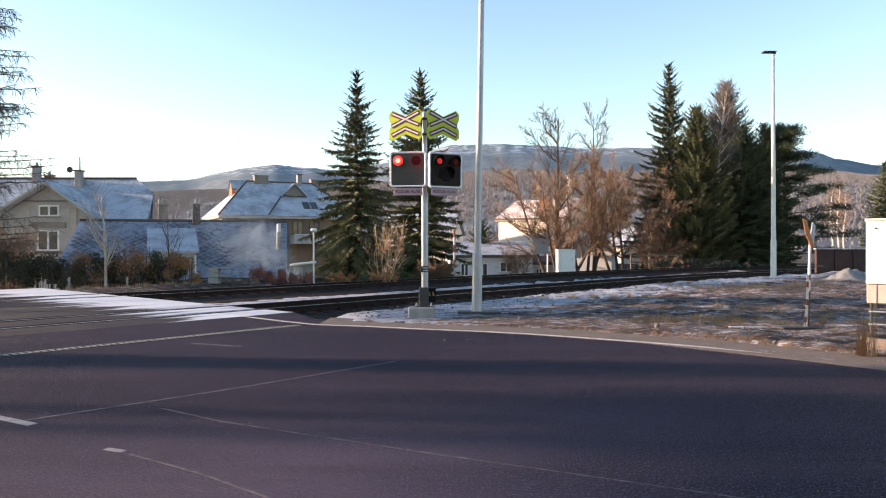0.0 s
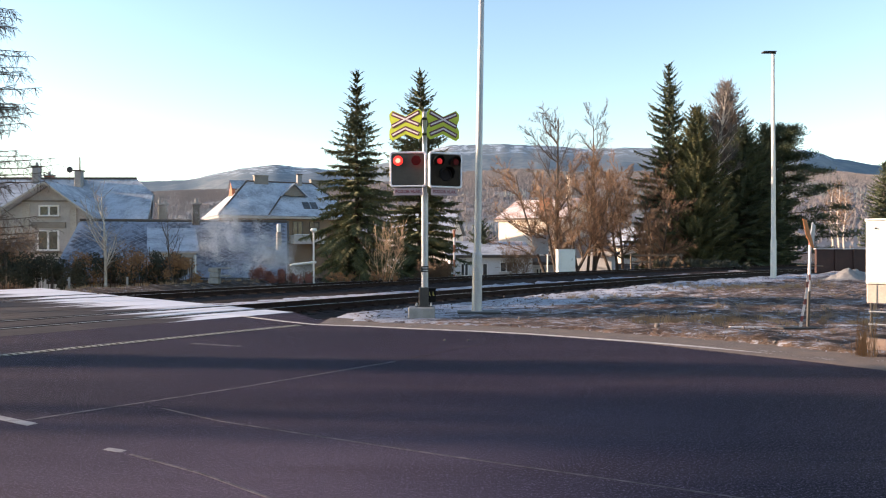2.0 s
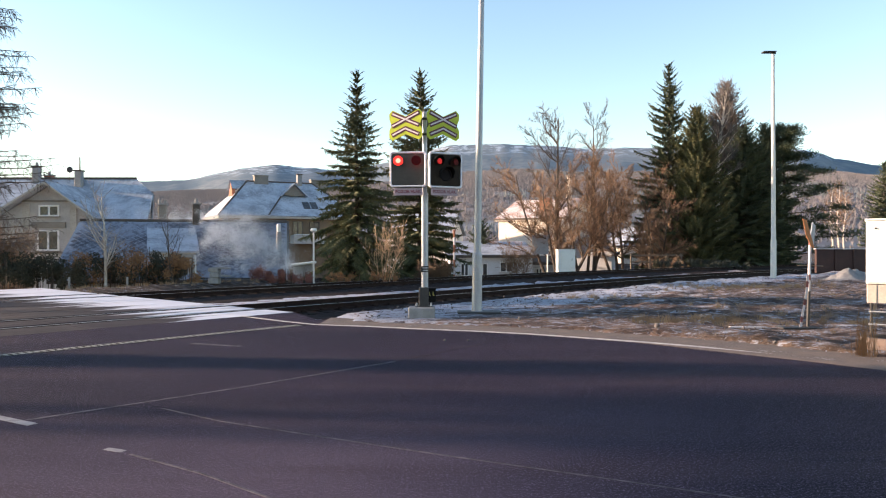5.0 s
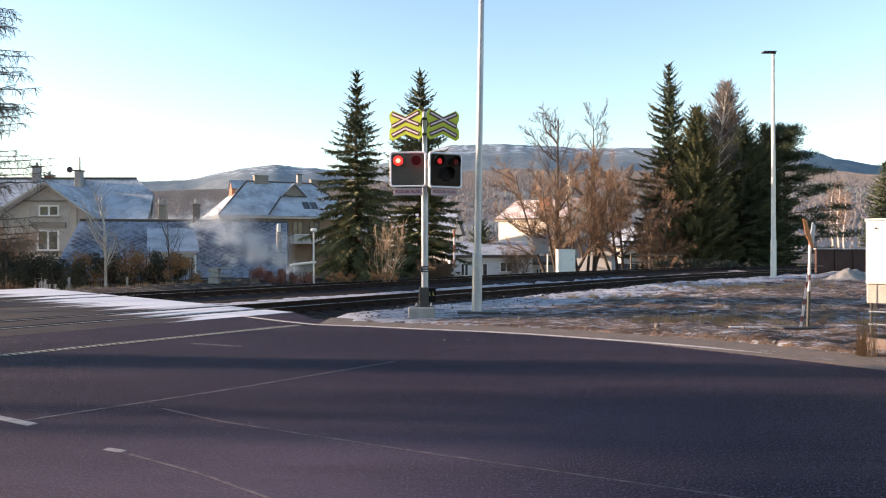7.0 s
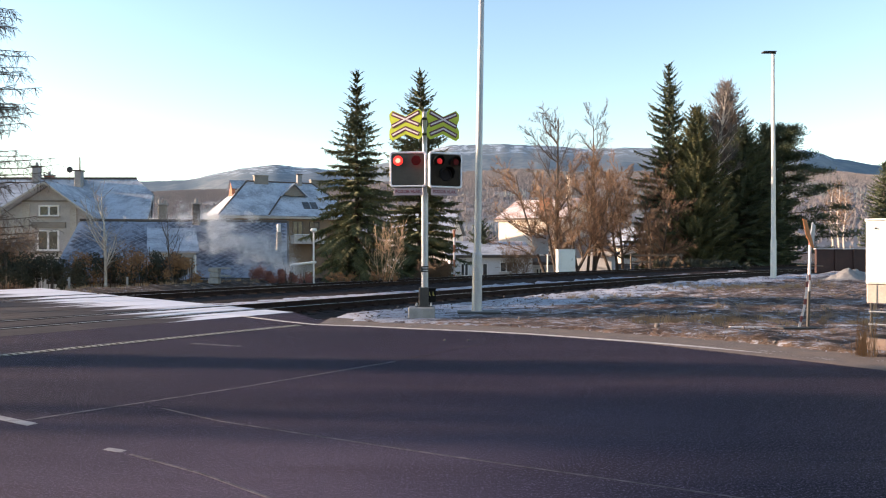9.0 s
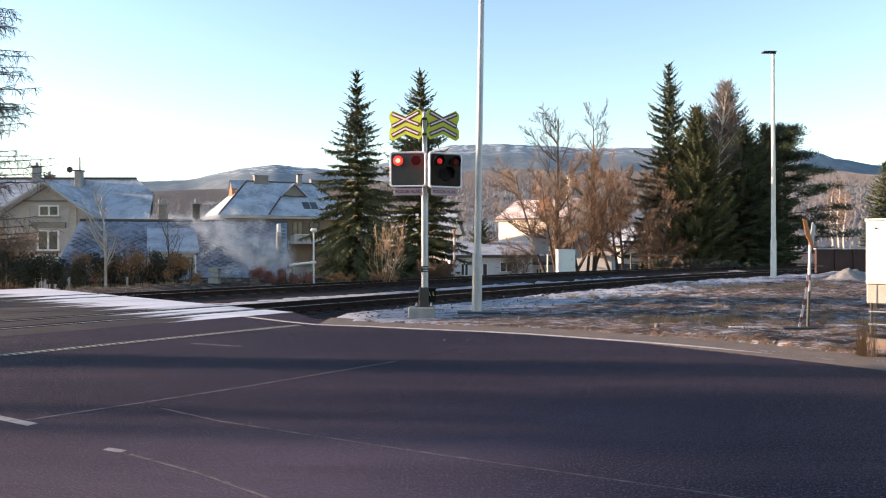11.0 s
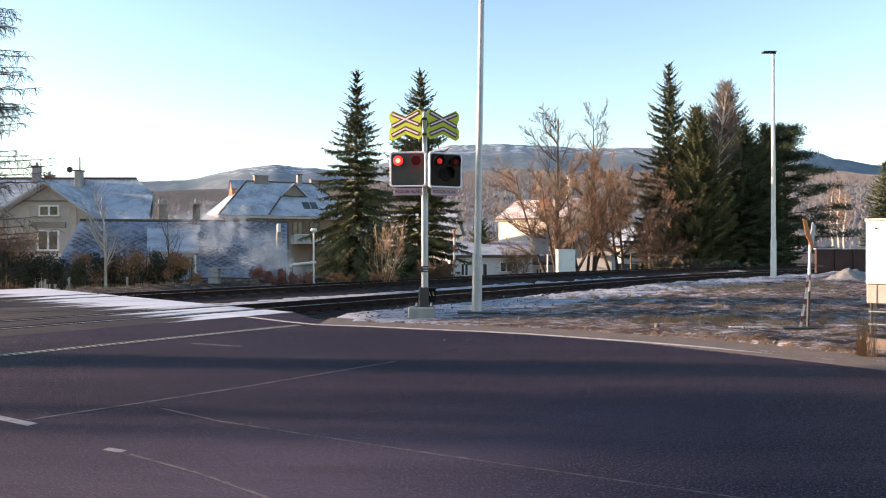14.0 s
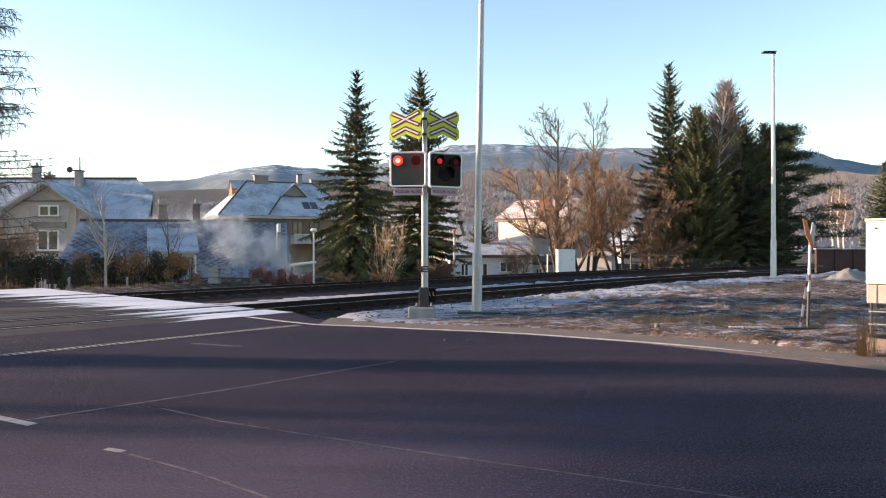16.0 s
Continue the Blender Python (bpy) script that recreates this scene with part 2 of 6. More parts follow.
NEEDLEDARK = foliage("fir_needles", (0.040, 0.057, 0.036), (0.088, 0.106, 0.055), (0.105, 0.112, 0.054))
NEEDLEBROWN = foliage("dry_larch_twigs", (0.070, 0.046, 0.036), (0.13, 0.085, 0.062), (0.095, 0.062, 0.046))
TWIG = foliage("bare_twigs", (0.115, 0.066, 0.040), (0.21, 0.122, 0.072), (0.16, 0.094, 0.056))
LIMETWIG = foliage("lime_twigs", (0.036, 0.028, 0.025), (0.060, 0.046, 0.040), (0.048, 0.037, 0.032))
TWIGGREY = foliage("grey_twigs", (0.09, 0.075, 0.075), (0.15, 0.12, 0.11), (0.12, 0.10, 0.09))
PALETWIG = foliage("pale_twigs", (0.26, 0.22, 0.19), (0.36, 0.30, 0.26), (0.30, 0.25, 0.22))
HEDGE = foliage("dark_evergreen_hedge", (0.018, 0.022, 0.014), (0.040, 0.040, 0.022), (0.055, 0.045, 0.025))
REDHEDGE = foliage("red_brown_hedge_leaves", (0.17, 0.055, 0.045), (0.26, 0.10, 0.07), (0.20, 0.075, 0.055))
RUSSET = foliage("russet_dry_leaves", (0.18, 0.085, 0.035), (0.29, 0.14, 0.055), (0.11, 0.058, 0.03))
STRAW = foliage("dry_grass", (0.30, 0.19, 0.11), (0.44, 0.29, 0.17), (0.22, 0.14, 0.09))
# far trees carry the haze in their pale greyed colours
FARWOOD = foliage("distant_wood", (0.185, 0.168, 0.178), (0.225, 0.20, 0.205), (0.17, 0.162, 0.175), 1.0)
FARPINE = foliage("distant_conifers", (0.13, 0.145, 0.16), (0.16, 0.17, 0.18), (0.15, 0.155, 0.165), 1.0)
ORANGE = surface("orange_sheet", (0.42, 0.17, 0.06), (0.30, 0.12, 0.05), 6.0, 0.5)
TAPERED = surface("red_tape", (0.17, 0.035, 0.038), (0.13, 0.03, 0.032), 8.0, 0.45, relief=0.1)
TAPEWHITE = surface("white_tape", (0.55, 0.50, 0.52), (0.45, 0.40, 0.42), 8.0, 0.45, relief=0.1)
WAGON = surface("oxide_red_steel", (0.050, 0.022, 0.020), (0.034, 0.016, 0.015), 2.0, 0.8, where="World")
FROSTBOARD = surface("frosted_board", (0.46, 0.45, 0.48), (0.24, 0.22, 0.22), 3.0, 0.9)
GRAVEL = surface("grey_gravel", (0.24, 0.23, 0.235), (0.16, 0.155, 0.16), 4.0, 0.95, relief=1.0, fine=20.0)
WOOD = surface("weathered_wood", (0.20, 0.15, 0.11), (0.14, 0.10, 0.075), 4.0, 0.85, stretch=(1, 1, 0.2))
SMOKE = surface("pale_smoke", (0.66, 0.69, 0.74), (0.60, 0.63, 0.69), 1.0, 1.0, relief=0.0, spec=0.0)
# distance haze is painted into the ridge colours as blue
FARBLUE = hill_material("haze_blue_mountain_wood", (0.15, 0.19, 0.23), (0.225, 0.25, 0.275), (0.11, 0.15, 0.19), (405.0, 480.0), 0.004)
# pale haze is mixed into the slope's browns too
MIDHILL = hill_material("haze_tinted_brown_wood", (0.21, 0.19, 0.195), (0.26, 0.235, 0.235), (0.34, 0.355, 0.385), None, 0.008)


# ---------------------------------------------------------------- mesh helpers
class Geo:
    """Gathers vertices and faces for one mesh."""

    def __init__(self):
        self.v, self.f, self.m = [], [], []

    def add(self, verts, faces, slot=0):
        k = len(self.v)
        self.v += [tuple(p) for p in verts]
        self.f += [tuple(i + k for i in f) for f in faces]
        self.m += [slot] * len(faces)
        return self

    def box(self, c, size, bevel=0.0, turn=None, slot=0):
        hx, hy, hz = (x / 2 for x in size)
        b = min(bevel, 0.45 * min(size))
        sg = [(x, y, z) for x in (-1, 1) for y in (-1, 1) for z in (-1, 1)]
        if b <= 0:
            vs = [(x * hx, y * hy, z * hz) for x, y, z in sg]
            fs = [(0, 1, 3, 2), (4, 6, 7, 5), (0, 4, 5, 1), (2, 3, 7, 6), (0, 2, 6, 4), (1, 5, 7, 3)]
        else:
            vs = []
            for x, y, z in sg:
                vs += [(x * hx, y * (hy - b), z * (hz - b)), (x * (hx - b), y * hy, z * (hz - b)), (x * (hx - b), y * (hy - b), z * hz)]
            fs = [(0, 3, 9, 6), (12, 18, 21, 15), (1, 13, 16, 4), (7, 10, 22, 19), (2, 8, 20, 14), (5, 17, 23, 11)]
            fs += [tuple(3 * i + k for k in range(3)) for i in range(8)]
            for i in range(8):
                for bit, ax in ((4, 0), (2, 1), (1, 2)):
                    j = i | bit
                    if j != i:
                        p, q = [k for k in range(3) if k != ax]
                        fs.append((3 * i + p, 3 * j + p, 3 * j + q, 3 * i + q))
        if turn is not None:
            vs = [turn @ Vector(p) for p in vs]
        return self.add([(p[0] + c[0], p[1] + c[1], p[2] + c[2]) for p in vs], fs, slot)

    def tube(self, p0, p1, r0, r1, n=12, caps=True, slot=0):
        p0, p1 = Vector(p0), Vector(p1)
        w = (p1 - p0).normalized()
        u = w.orthogonal().normalized()
        v = w.cross(u)
        ring = [(u * math.cos(2 * math.pi * i / n) + v * math.sin(2 * math.pi * i / n)) for i in range(n)]
        vs = [p0 + k * r0 for k in ring] + [p1 + k * r1 for k in ring]
        fs = [(i, (i + 1) % n, n + (i + 1) % n, n + i) for i in range(n)]
        if caps:
            fs += [tuple(reversed(range(n))), tuple(range(n, 2 * n))]
        return self.add(vs, fs, slot)

    def prism(self, pts, y0, y1, slot=0):
        """An outline in x and z, given depth in y."""
        n = len(pts)
        vs = [(x, y0, z) for x, z in pts] + [(x, y1, z) for x, z in pts]
        fs = [tuple(range(n)), tuple(reversed(range(n, 2 * n)))] + [(i, n + i, n + (i + 1) % n, (i + 1) % n) for i in range(n)]
        return self.add(vs, fs, slot)

    def slab(self, quad, t, slot=0):
        """A plate of thickness t under four corners."""
        q = [Vector(p) for p in quad]
        nn = (q[1] - q[0]).cross(q[-1] - q[0]).normalized()
        if nn.z < 0:
            nn = -nn
        n = len(q)
        vs = q + [p - nn * t for p in q]
        fs = [tuple(range(n)), tuple(reversed(range(n, 2 * n)))] + [(i, n + i, n + (i + 1) % n, (i + 1) % n) for i in range(n)]
        return self.add(vs, fs, slot)

    def mesh(self, name, mats, smooth=False, tidy=True):
        me = bpy.data.meshes.new(name)
        me.from_pydata(self.v, [], self.f)
        mats = mats if isinstance(mats, (list, tuple)) else [mats]
        for m in mats:
            me.materials.append(m)
        if len(mats) > 1:
            me.polygons.foreach_set("material_index", self.m)
        if tidy and len(self.f) < 6000:
            bm = bmesh.new()
            bm.from_mesh(me)
            bmesh.ops.recalc_face_normals(bm, faces=bm.faces)
            bm.to_mesh(me)
            bm.free()
        if smooth:
            me.polygons.foreach_set("use_smooth", [True] * len(me.polygons))
        me.update()
        return me


def part(name, geo, mats, parent=None, label="", m=None, smooth=False):
    me = geo if isinstance(geo, bpy.types.Mesh) else geo.mesh(name, mats, smooth)
    ob = new(name, me)
    if m is not None:
        ob.matrix_basis = m
    ob.parent = parent
    return tagged(ob, label=label)


def thing(name, label, category, m=None, group="", kind=""):
    ob = new(name)
    if m is not None:
        ob.matrix_basis = m
    return tagged(ob, label, category, group, kind)


def smooth(ob, angle=40):
    ob.data.polygons.foreach_set("use_smooth", [True] * len(ob.data.polygons))
    ob.data.set_sharp_from_angle(angle=radians(angle))
    return ob


# ---------------------------------------------------------------- ground, road, crossing, tracks
ROAD_EDGE = [(-3.42, 16.27), (-2.60, 14.88), (-0.70, 14.01), (0.91, 13.52), (2.29, 12.97), (3.31, 12.23), (4.58, 11.36), (5.74, 9.95), (7.0, 8.3), (9.5, 5.5), (16, 0), (40, -16)]
NEAR_N = 13.45
ROAD = [plan(10.3, NEAR_N)[:2]] + ROAD_EDGE[1:] + [(40, -60), (-70, -60), plan(-60, NEAR_N)[:2]]


def inside(x, y, poly):
    hit = False
    for (x0, y0), (x1, y1) in zip(poly, poly[1:] + poly[:1]):
        if (y0 > y) != (y1 > y) and x < (x1 - x0) * (y - y0) / (y1 - y0) + x0:
            hit = not hit
    return hit


def ease(x, lo, hi):
    t = min(1.0, max(0.0, (x - lo) / (hi - lo)))
    return t * t * (3 - 2 * t)


def ground_height(x, y):
    s, n = DX * x + DY * y, NX * x + NY * y
    n += bend(min(s, 90))
    if inside(x, y, ROAD):
        return -0.09
    rough = 0.085 * noise.noise((x * 0.22 + 0.4 * y, y * 0.85, 4)) * ease(n, 12.8, 11.5) + 0.05 * noise.noise((x * 0.5, y * 0.5, 0)) + 0.06 * noise.noise((x * 1.3, y * 2.4, 3)) + 0.045 * noise.noise((x * 2.6, y * 4.5, 5)) + 0.045 * noise.noise((x * 6, y * 8, 7))
    rough *= 0.3 + 0.7 * ease(x, 1.2, 3.5)
    z = 0.05 + rough + 0.10 * ease(n, 11, 4) * ease(y, 14, 25) * ease(x, 4, 9)
    if s < 10.6 and 11 < n < 29:
        return -0.15
    z -= 0.32 * ease(n, 11.9, 12.9) * max(ease(n, 26.5, 25.5), ease(s, 25, 34))
    drop = ease(n, 26.5, 33.5) * (0.12 + 0.88 * ease(s, 84, 62))
    z -= 2.55 * drop
    far = math.hypot(x, y)
    z -= 1.5 * ease(far, 90, 250)
    return z


def spread(fine0, fine1, step, lo, hi):
    a = [fine0 + step * i for i in range(int((fine1 - fine0) / step) + 1)]
    g, q = step, a[-1]
    while q < hi:
        g *= 1.22
        q += g
        a.append(q)
    g, q = step, fine0
    while q > lo:
        g *= 1.22
        q -= g
        a.insert(0, q)
    return a


def build_ground():
    xs, ys = spread(-5, 15, 0.14, -3200, 3200), spread(9.5, 30, 0.14, -600, 3400)
    g = Geo()
    g.v = [(x, y, ground_height(x, y)) for y in ys for x in xs]
    w = len(xs)
    g.f = [(j * w + i, j * w + i + 1, (j + 1) * w + i + 1, (j + 1) * w + i) for j in range(len(ys) - 1) for i in range(w - 1)]
    ob = new("ground", g.mesh("ground", EARTH, True))
    tagged(ob, "frosty brown earth with patches of hoarfrost and dry grass", "ground", kind="structure")


def strip(points, width, z, t=0.004):
    """A flat band along a line on the ground."""
    g = Geo()
    ps = [Vector((x, y, z)) for x, y in points]
    edge = []
    for i, p in enumerate(ps):
        d = (ps[min(i + 1, len(ps) - 1)] - ps[max(i - 1, 0)]).normalized()
        k = Vector((-d.y, d.x, 0)) * width / 2
        edge.append((p - k, p + k))
    g.v = [tuple(q) for a, b in edge for q in (a, b, b - Vector((0, 0, t)), a - Vector((0, 0, t)))]
    for i in range(len(ps) - 1):
        g.f += [(4 * i + a, 4 * i + (a + 1) % 4, 4 * i + 4 + (a + 1) % 4, 4 * i + 4 + a) for a in range(4)]
    g.f += [(0, 1, 2, 3), tuple(4 * len(ps) - 4 + a for a in range(4))]
    g.m = [0] * len(g.f)
    return g


def build_road():
    g = Geo()
    n = len(ROAD)
    g.add([(x, y, 0.0) for x, y in ROAD] + [(x, y, -0.2) for x, y in ROAD], [tuple(range(n))] + [(i, n + i, n + (i + 1) % n, (i + 1) % n) for i in range(n)])
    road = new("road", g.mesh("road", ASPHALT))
    tagged(road, "dark worn asphalt road junction with pale joints", "road", kind="structure")
    line = [(-4.32, 15.6), (-3.23, 14.55), (-2.43, 13.9), (-1.43, 13.6), (-0.35, 13.15), (0.66, 12.8), (1.51, 12.4), (2.45, 11.8), (3.23, 11.3), (3.99, 10.7), (4.7, 10.1)]
    for k, (a, b) in enumerate(((0, 2), (2, 6), (6, 10))):
        part("edge_line", strip(line[a:b + 1], 0.13 if k else 0.09, 0.005), LINE, road, "worn white edge line")
    # sandy shoulder outside the edge line
    g = Geo()
    rows = []
    for i, (x, y) in enumerate(ROAD_EDGE[1:9]):
        px, py = line[min(i + 2, 10)] if i < 6 else (x - 0.85, y - 0.75)
        rows.append(((px + 0.02, py + 0.12), (x + 0.25, y + 0.3)))
    for (a, b), (c, d) in zip(rows, rows[1:]):
        g.slab([(*a, 0.003), (*c, 0.003), (*d, 0.012), (*b, 0.012)], 0.01)
    part("sand_shoulder", g, SAND, road, "sandy grit along the road edge")
    for pts, w, mt, nm in (([(-4.0, 6.40), (-3.46, 6.09)], 0.09, DASH, "dash"), ([(-2.50, 5.36), (-2.34, 5.29)], 0.06, DASH, "dash"), ([(-3.9, 11.2), (-3.05, 10.9)], 0.09, OLDLINE, "dash"),
                           ([(-2.26, 5.22), (-1.6, 4.78), (-0.9, 4.2), (0.4, 3.0)], 0.022, OLDLINE, "worn_line"), ([(-2.6, 6.7), (-1.9, 6.2), (0.0, 5.2), (1.8, 4.3)], 0.018, OLDLINE, "joint"),
                           ([(-3.6, 6.25), (-2.2, 7.65), (-0.62, 9.46)], 0.04, OLDLINE, "joint"), ([(-0.62, 9.46), (0.2, 10.6), (1.0, 11.8)], 0.03, SEAL, "joint")):
        part(nm, strip(pts, w, 0.0025, 0.002), mt, road)
    # slotted drain across the road in front of the crossing
    drain = thing("drain_channel", "pale steel slotted drain channel across the asphalt", "drain", pose(0, 0, 0, 0, 0, ANGLE), kind="structure")
    g = Geo()
    for sgn in (-1, 1):
        g.box((0, sgn * 0.085, 0), (0.49, 0.025, 0.02), 0.004)
    for i in range(5):
        g.box((-0.2 + 0.1 * i, 0, 0), (0.055, 0.15, 0.018), 0.003)
    me = g.mesh("grate", GRATE)
    bed = Geo().box((2.4, 11.12, -0.046), (12.7, 0.2, 0.1))
    part("channel_bed", bed, BLACK, drain)
    for i in range(25):
        part("grate", me, None, drain, m=pose(-3.6 + 0.5 * i, 11.12, -0.003))


RAILS = (14.75, 16.255, 21.95, 23.455)
S0, S1 = -8.0, 125.0


def sweep(n, profile, s0, s1, mats, slots=None, step=1.0):
    """A profile of (across, up) drawn along a track offset."""
    g = Geo()
    k = int((s1 - s0) / step)
    m = len(profile)
    for i in range(k + 1):
        s = s0 + (s1 - s0) * i / k
        g.v += [plan(s, n + a, z) for a, z in profile]
    for i in range(k):
        for j in range(m):
            g.f.append((i * m + j, i * m + (j + 1) % m, (i + 1) * m + (j + 1) % m, (i + 1) * m + j))
            g.m.append(slots[j] if slots else 0)
    g.f += [tuple(range(m)), tuple(reversed(range(k * m, (k + 1) * m)))]
    g.m += [0, 0]
    return g.mesh("rail", mats)


def build_tracks():
    prof = [(-0.07, -0.15), (0.07, -0.15), (0.07, -0.135), (0.012, -0.115), (0.012, -0.035), (0.036, -0.025), (0.036, -0.004), (0.028, 0.0), (-0.028, 0.0), (-0.036, -0.004), (-0.036, -0.025), (-0.012, -0.035), (-0.012, -0.115), (-0.07, -0.135)]
    slots = [0] * 14
    slots[7] = 1
    g = Geo().box((0, 0, -0.02), (0.24, 2.5, 0.2), 0.02)
    for y in (-0.7525, 0.7525):
        g.box((0, y, 0.085), (0.2, 0.3, 0.03), 0.005)
    sleeper = g.mesh("sleeper", SLEEPER)
    g = Geo()
    for y in (-0.085, 0.085):
        g.box((0, y, 0.02), (0.12, 0.06, 0.05), 0.012)
        g.tube((0, y, 0.03), (0, y, 0.07), 0.018, 0.016, 6)
    clip = g.mesh("rail_clip", RUST)
    for k, label in ((0, "single railway track on dark ballast beside the road crossing"), (1, "second railway track on dark ballast behind the first")):
        track = thing("railway_track", label, "railway track", group="railway tracks", kind="structure")
        centre = (RAILS[2 * k] + RAILS[2 * k + 1]) / 2
        for n in RAILS[2 * k:2 * k + 2]:
            part("rail", sweep(n, prof, S0, S1, [RUST, STEEL], slots), None, track, "rusty steel rail with a polished head")
        for i in range(118):
            s = 10.9 + 0.62 * i
            x, y, _ = plan(s, centre)
            turn = ANGLE - math.degrees(math.atan(0.0066 * max(0, s - 25)))
            part("sleeper", sleeper, None, track, m=pose(x, y, -0.25, 0, 0, turn))
            if i < 45:
                for n in RAILS[2 * k:2 * k + 2]:
                    x, y, _ = plan(s, n)
                    part("rail_clip", clip, None, track, m=pose(x, y, -0.145, 0, 0, turn))
        # ballast bed with an uneven stony surface
        cols = [(-3.1, -0.36), (-2.4, -0.25), (-1.65, -0.22), (-1.3, -0.19), (-0.85, -0.175), (-0.55, -0.17), (0, -0.185), (0.55, -0.17), (0.85, -0.175), (1.3, -0.18), (1.9, -0.22), (2.7, -0.38)]
        g = Geo()
        ks = [10.3 + 0.2 * i for i in range(200)] + [50.5 + 1.0 * i for i in range(76)]
        for s in ks:
            for a, z in cols:
                p = plan(s, centre + a)
                g.v.append((p[0], p[1], z + 0.03 * noise.noise((p[0] * 4, p[1] * 4, 1)) + 0.02 * noise.noise((p[0] * 11, p[1] * 11, 5))))
        m = len(cols)
        g.f = [(i * m + j, i * m + j + 1, (i + 1) * m + j + 1, (i + 1) * m + j) for i in range(len(ks) - 1) for j in range(m - 1)]
        bed = new("ballast", g.mesh("ballast", BALLAST, True))
        tagged(bed, "dark brown crushed-stone track ballast with frost", "ballast", kind="structure")


def build_crossing():
    deck = thing("level_crossing_deck", "grey crossing slabs between the rails, frosted white at the edge", "crossing deck", pose(0, 0, 0, 0, 0, ANGLE), kind="structure")
    bands = [(NEAR_N + 0.03, RAILS[0] - 0.20), (RAILS[0] + 0.24, RAILS[1] - 0.24), (RAILS[1] + 0.20, 17.98), (18.03, 19.93), (19.98, RAILS[2] - 0.20), (RAILS[2] + 0.24, RAILS[3] - 0.24), (RAILS[3] + 0.20, 25.6), (25.62, 28.2)]
    for k, n in enumerate(RAILS):
        inner = 1 if k % 2 == 0 else -1
        for sgn in (-1, 1):
            a, b = (0.085, 0.225) if sgn == inner else (0.045, 0.185)
            part("rubber_strip", Geo().box((2.7, n + sgn * (a + b) / 2, -0.06), (15.2, b - a, 0.1), 0.01), RUBBER, deck, "dark rubber strip beside the rail")
    for n0, n1 in bands:
        g = Geo().box((0, 0, -0.1), (1.514, n1 - n0, 0.2), 0.006)
        me = g.mesh("crossing_slab", PANEL)
        for i in range(9):
            part("crossing_slab", me, None, deck, m=pose(9.54 - 1.52 * i, (n0 + n1) / 2, 0.0))


RUBBER = surface("dark_rubber", (0.025, 0.022, 0.022), (0.045, 0.04, 0.04), 3.0, 0.8, relief=0.2, spec=0.2)
DASH = surface("dash_paint", (0.30, 0.28, 0.29), (0.14, 0.125, 0.135), 9.0, 0.8, relief=0.3, fine=45.0, where="World")
SAND = surface("road_grit", (0.15, 0.108, 0.092), (0.085, 0.062, 0.056), 2.0, 0.95, relief=0.6, fine=25.0, where="World", frost=(0.32, 0.29, 0.29), cover=(0.55, 0.66))
GRATE = surface("worn_grate_steel", (0.25, 0.23, 0.20), (0.19, 0.17, 0.15), 8.0, 0.7, 0.1, 0.1)
build_ground()
build_road()
build_tracks()
build_crossing()


# ---------------------------------------------------------------- crossing signal
LAMPS = []


def lettering(text, size, mat, parent, m, name="lettering"):
    cu = bpy.data.curves.new("letters", "FONT")
    cu.body, cu.size, cu.align_x, cu.align_y, cu.extrude, cu.offset = text, size, "CENTER", "CENTER", 0.002, 0.003
    tmp = bpy.data.objects.new("letters", cu)
    me = bpy.data.meshes.new_from_object(tmp)
    bpy.data.objects.remove(tmp)
    me.materials.clear()
    me.materials.append(mat)
    ob = new(name, me)
    ob.parent, ob.matrix_basis = parent, m
    return ob


def bar(p, q, w):
    """A bar between two points of an upright plate."""
    d = Vector((q[0] - p[0], q[1] - p[1])).normalized()
    k = Vector((-d.y, d.x)) * w / 2
    a, b = Vector(p), Vector(q)
    return [tuple(a - k), tuple(b - k), tuple(b + k), tuple(a + k)]


def cross_board(parent, m, label):
    w, h = 0.36, 0.31
    out = [(-w, h - 0.07), (-w + 0.07, h), (0, 0.17), (w - 0.07, h), (w, h - 0.07), (w, 0.13), (0.31, 0.0), (w, -0.10), (w, -h + 0.06), (w - 0.07, -h), (0, -0.19), (-w + 0.07, -h), (-w, -h + 0.06), (-w, -0.10), (-0.31, 0.0), (-w, 0.13)]
    board = part("cross_board", Geo().prism(out, -0.012, 0.012), LIME, parent, label, m)
    bars = [((-0.285, 0.235), (0.285, -0.015)), ((-0.285, -0.015), (0.285, 0.235)), ((-0.285, -0.20), (0.004, -0.072)), ((0.285, -0.20), (-0.004, -0.072))]
    for k, (p, q) in enumerate(bars):
        e = 0.004 * (k % 2) * 0.5
        d = (Vector(q) - Vector(p)).normalized() * 0.018
        part("red_bar", Geo().prism(bar(Vector(p) - d, Vector(q) + d, 0.092), -0.018 - e, -0.013), SIGNRED, board)
    for k, (p, q) in enumerate(bars):
        e = 0.004 * (k % 2) * 0.5
        part("white_bar", Geo().prism(bar(p, q, 0.030), -0.026 - e, -0.021), SIGNWHITE, board)
    return board


def hood(r, length):
    """A visor round the upper part of a lamp."""
    g = Geo()
    n = 18
    for rr in (r, r - 0.006):
        for y in (0.0, -1.0):
            for i in range(n + 1):
                a = radians(-25 + 230 * i / n)
                ln = length * (0.45 + 0.55 * max(0, math.sin(a)) ** 0.6) if y else 0
                g.v.append((rr * math.cos(a), -ln, rr * math.sin(a)))
    m = n + 1
    for i in range(n):
        g.f += [(i, i + 1, m + i + 1, m + i), (2 * m + i, 3 * m + i, 3 * m + i + 1, 2 * m + i + 1), (m + i, m + i + 1, 3 * m + i + 1, 3 * m + i)]
    g.m = [0] * len(g.f)
    return g


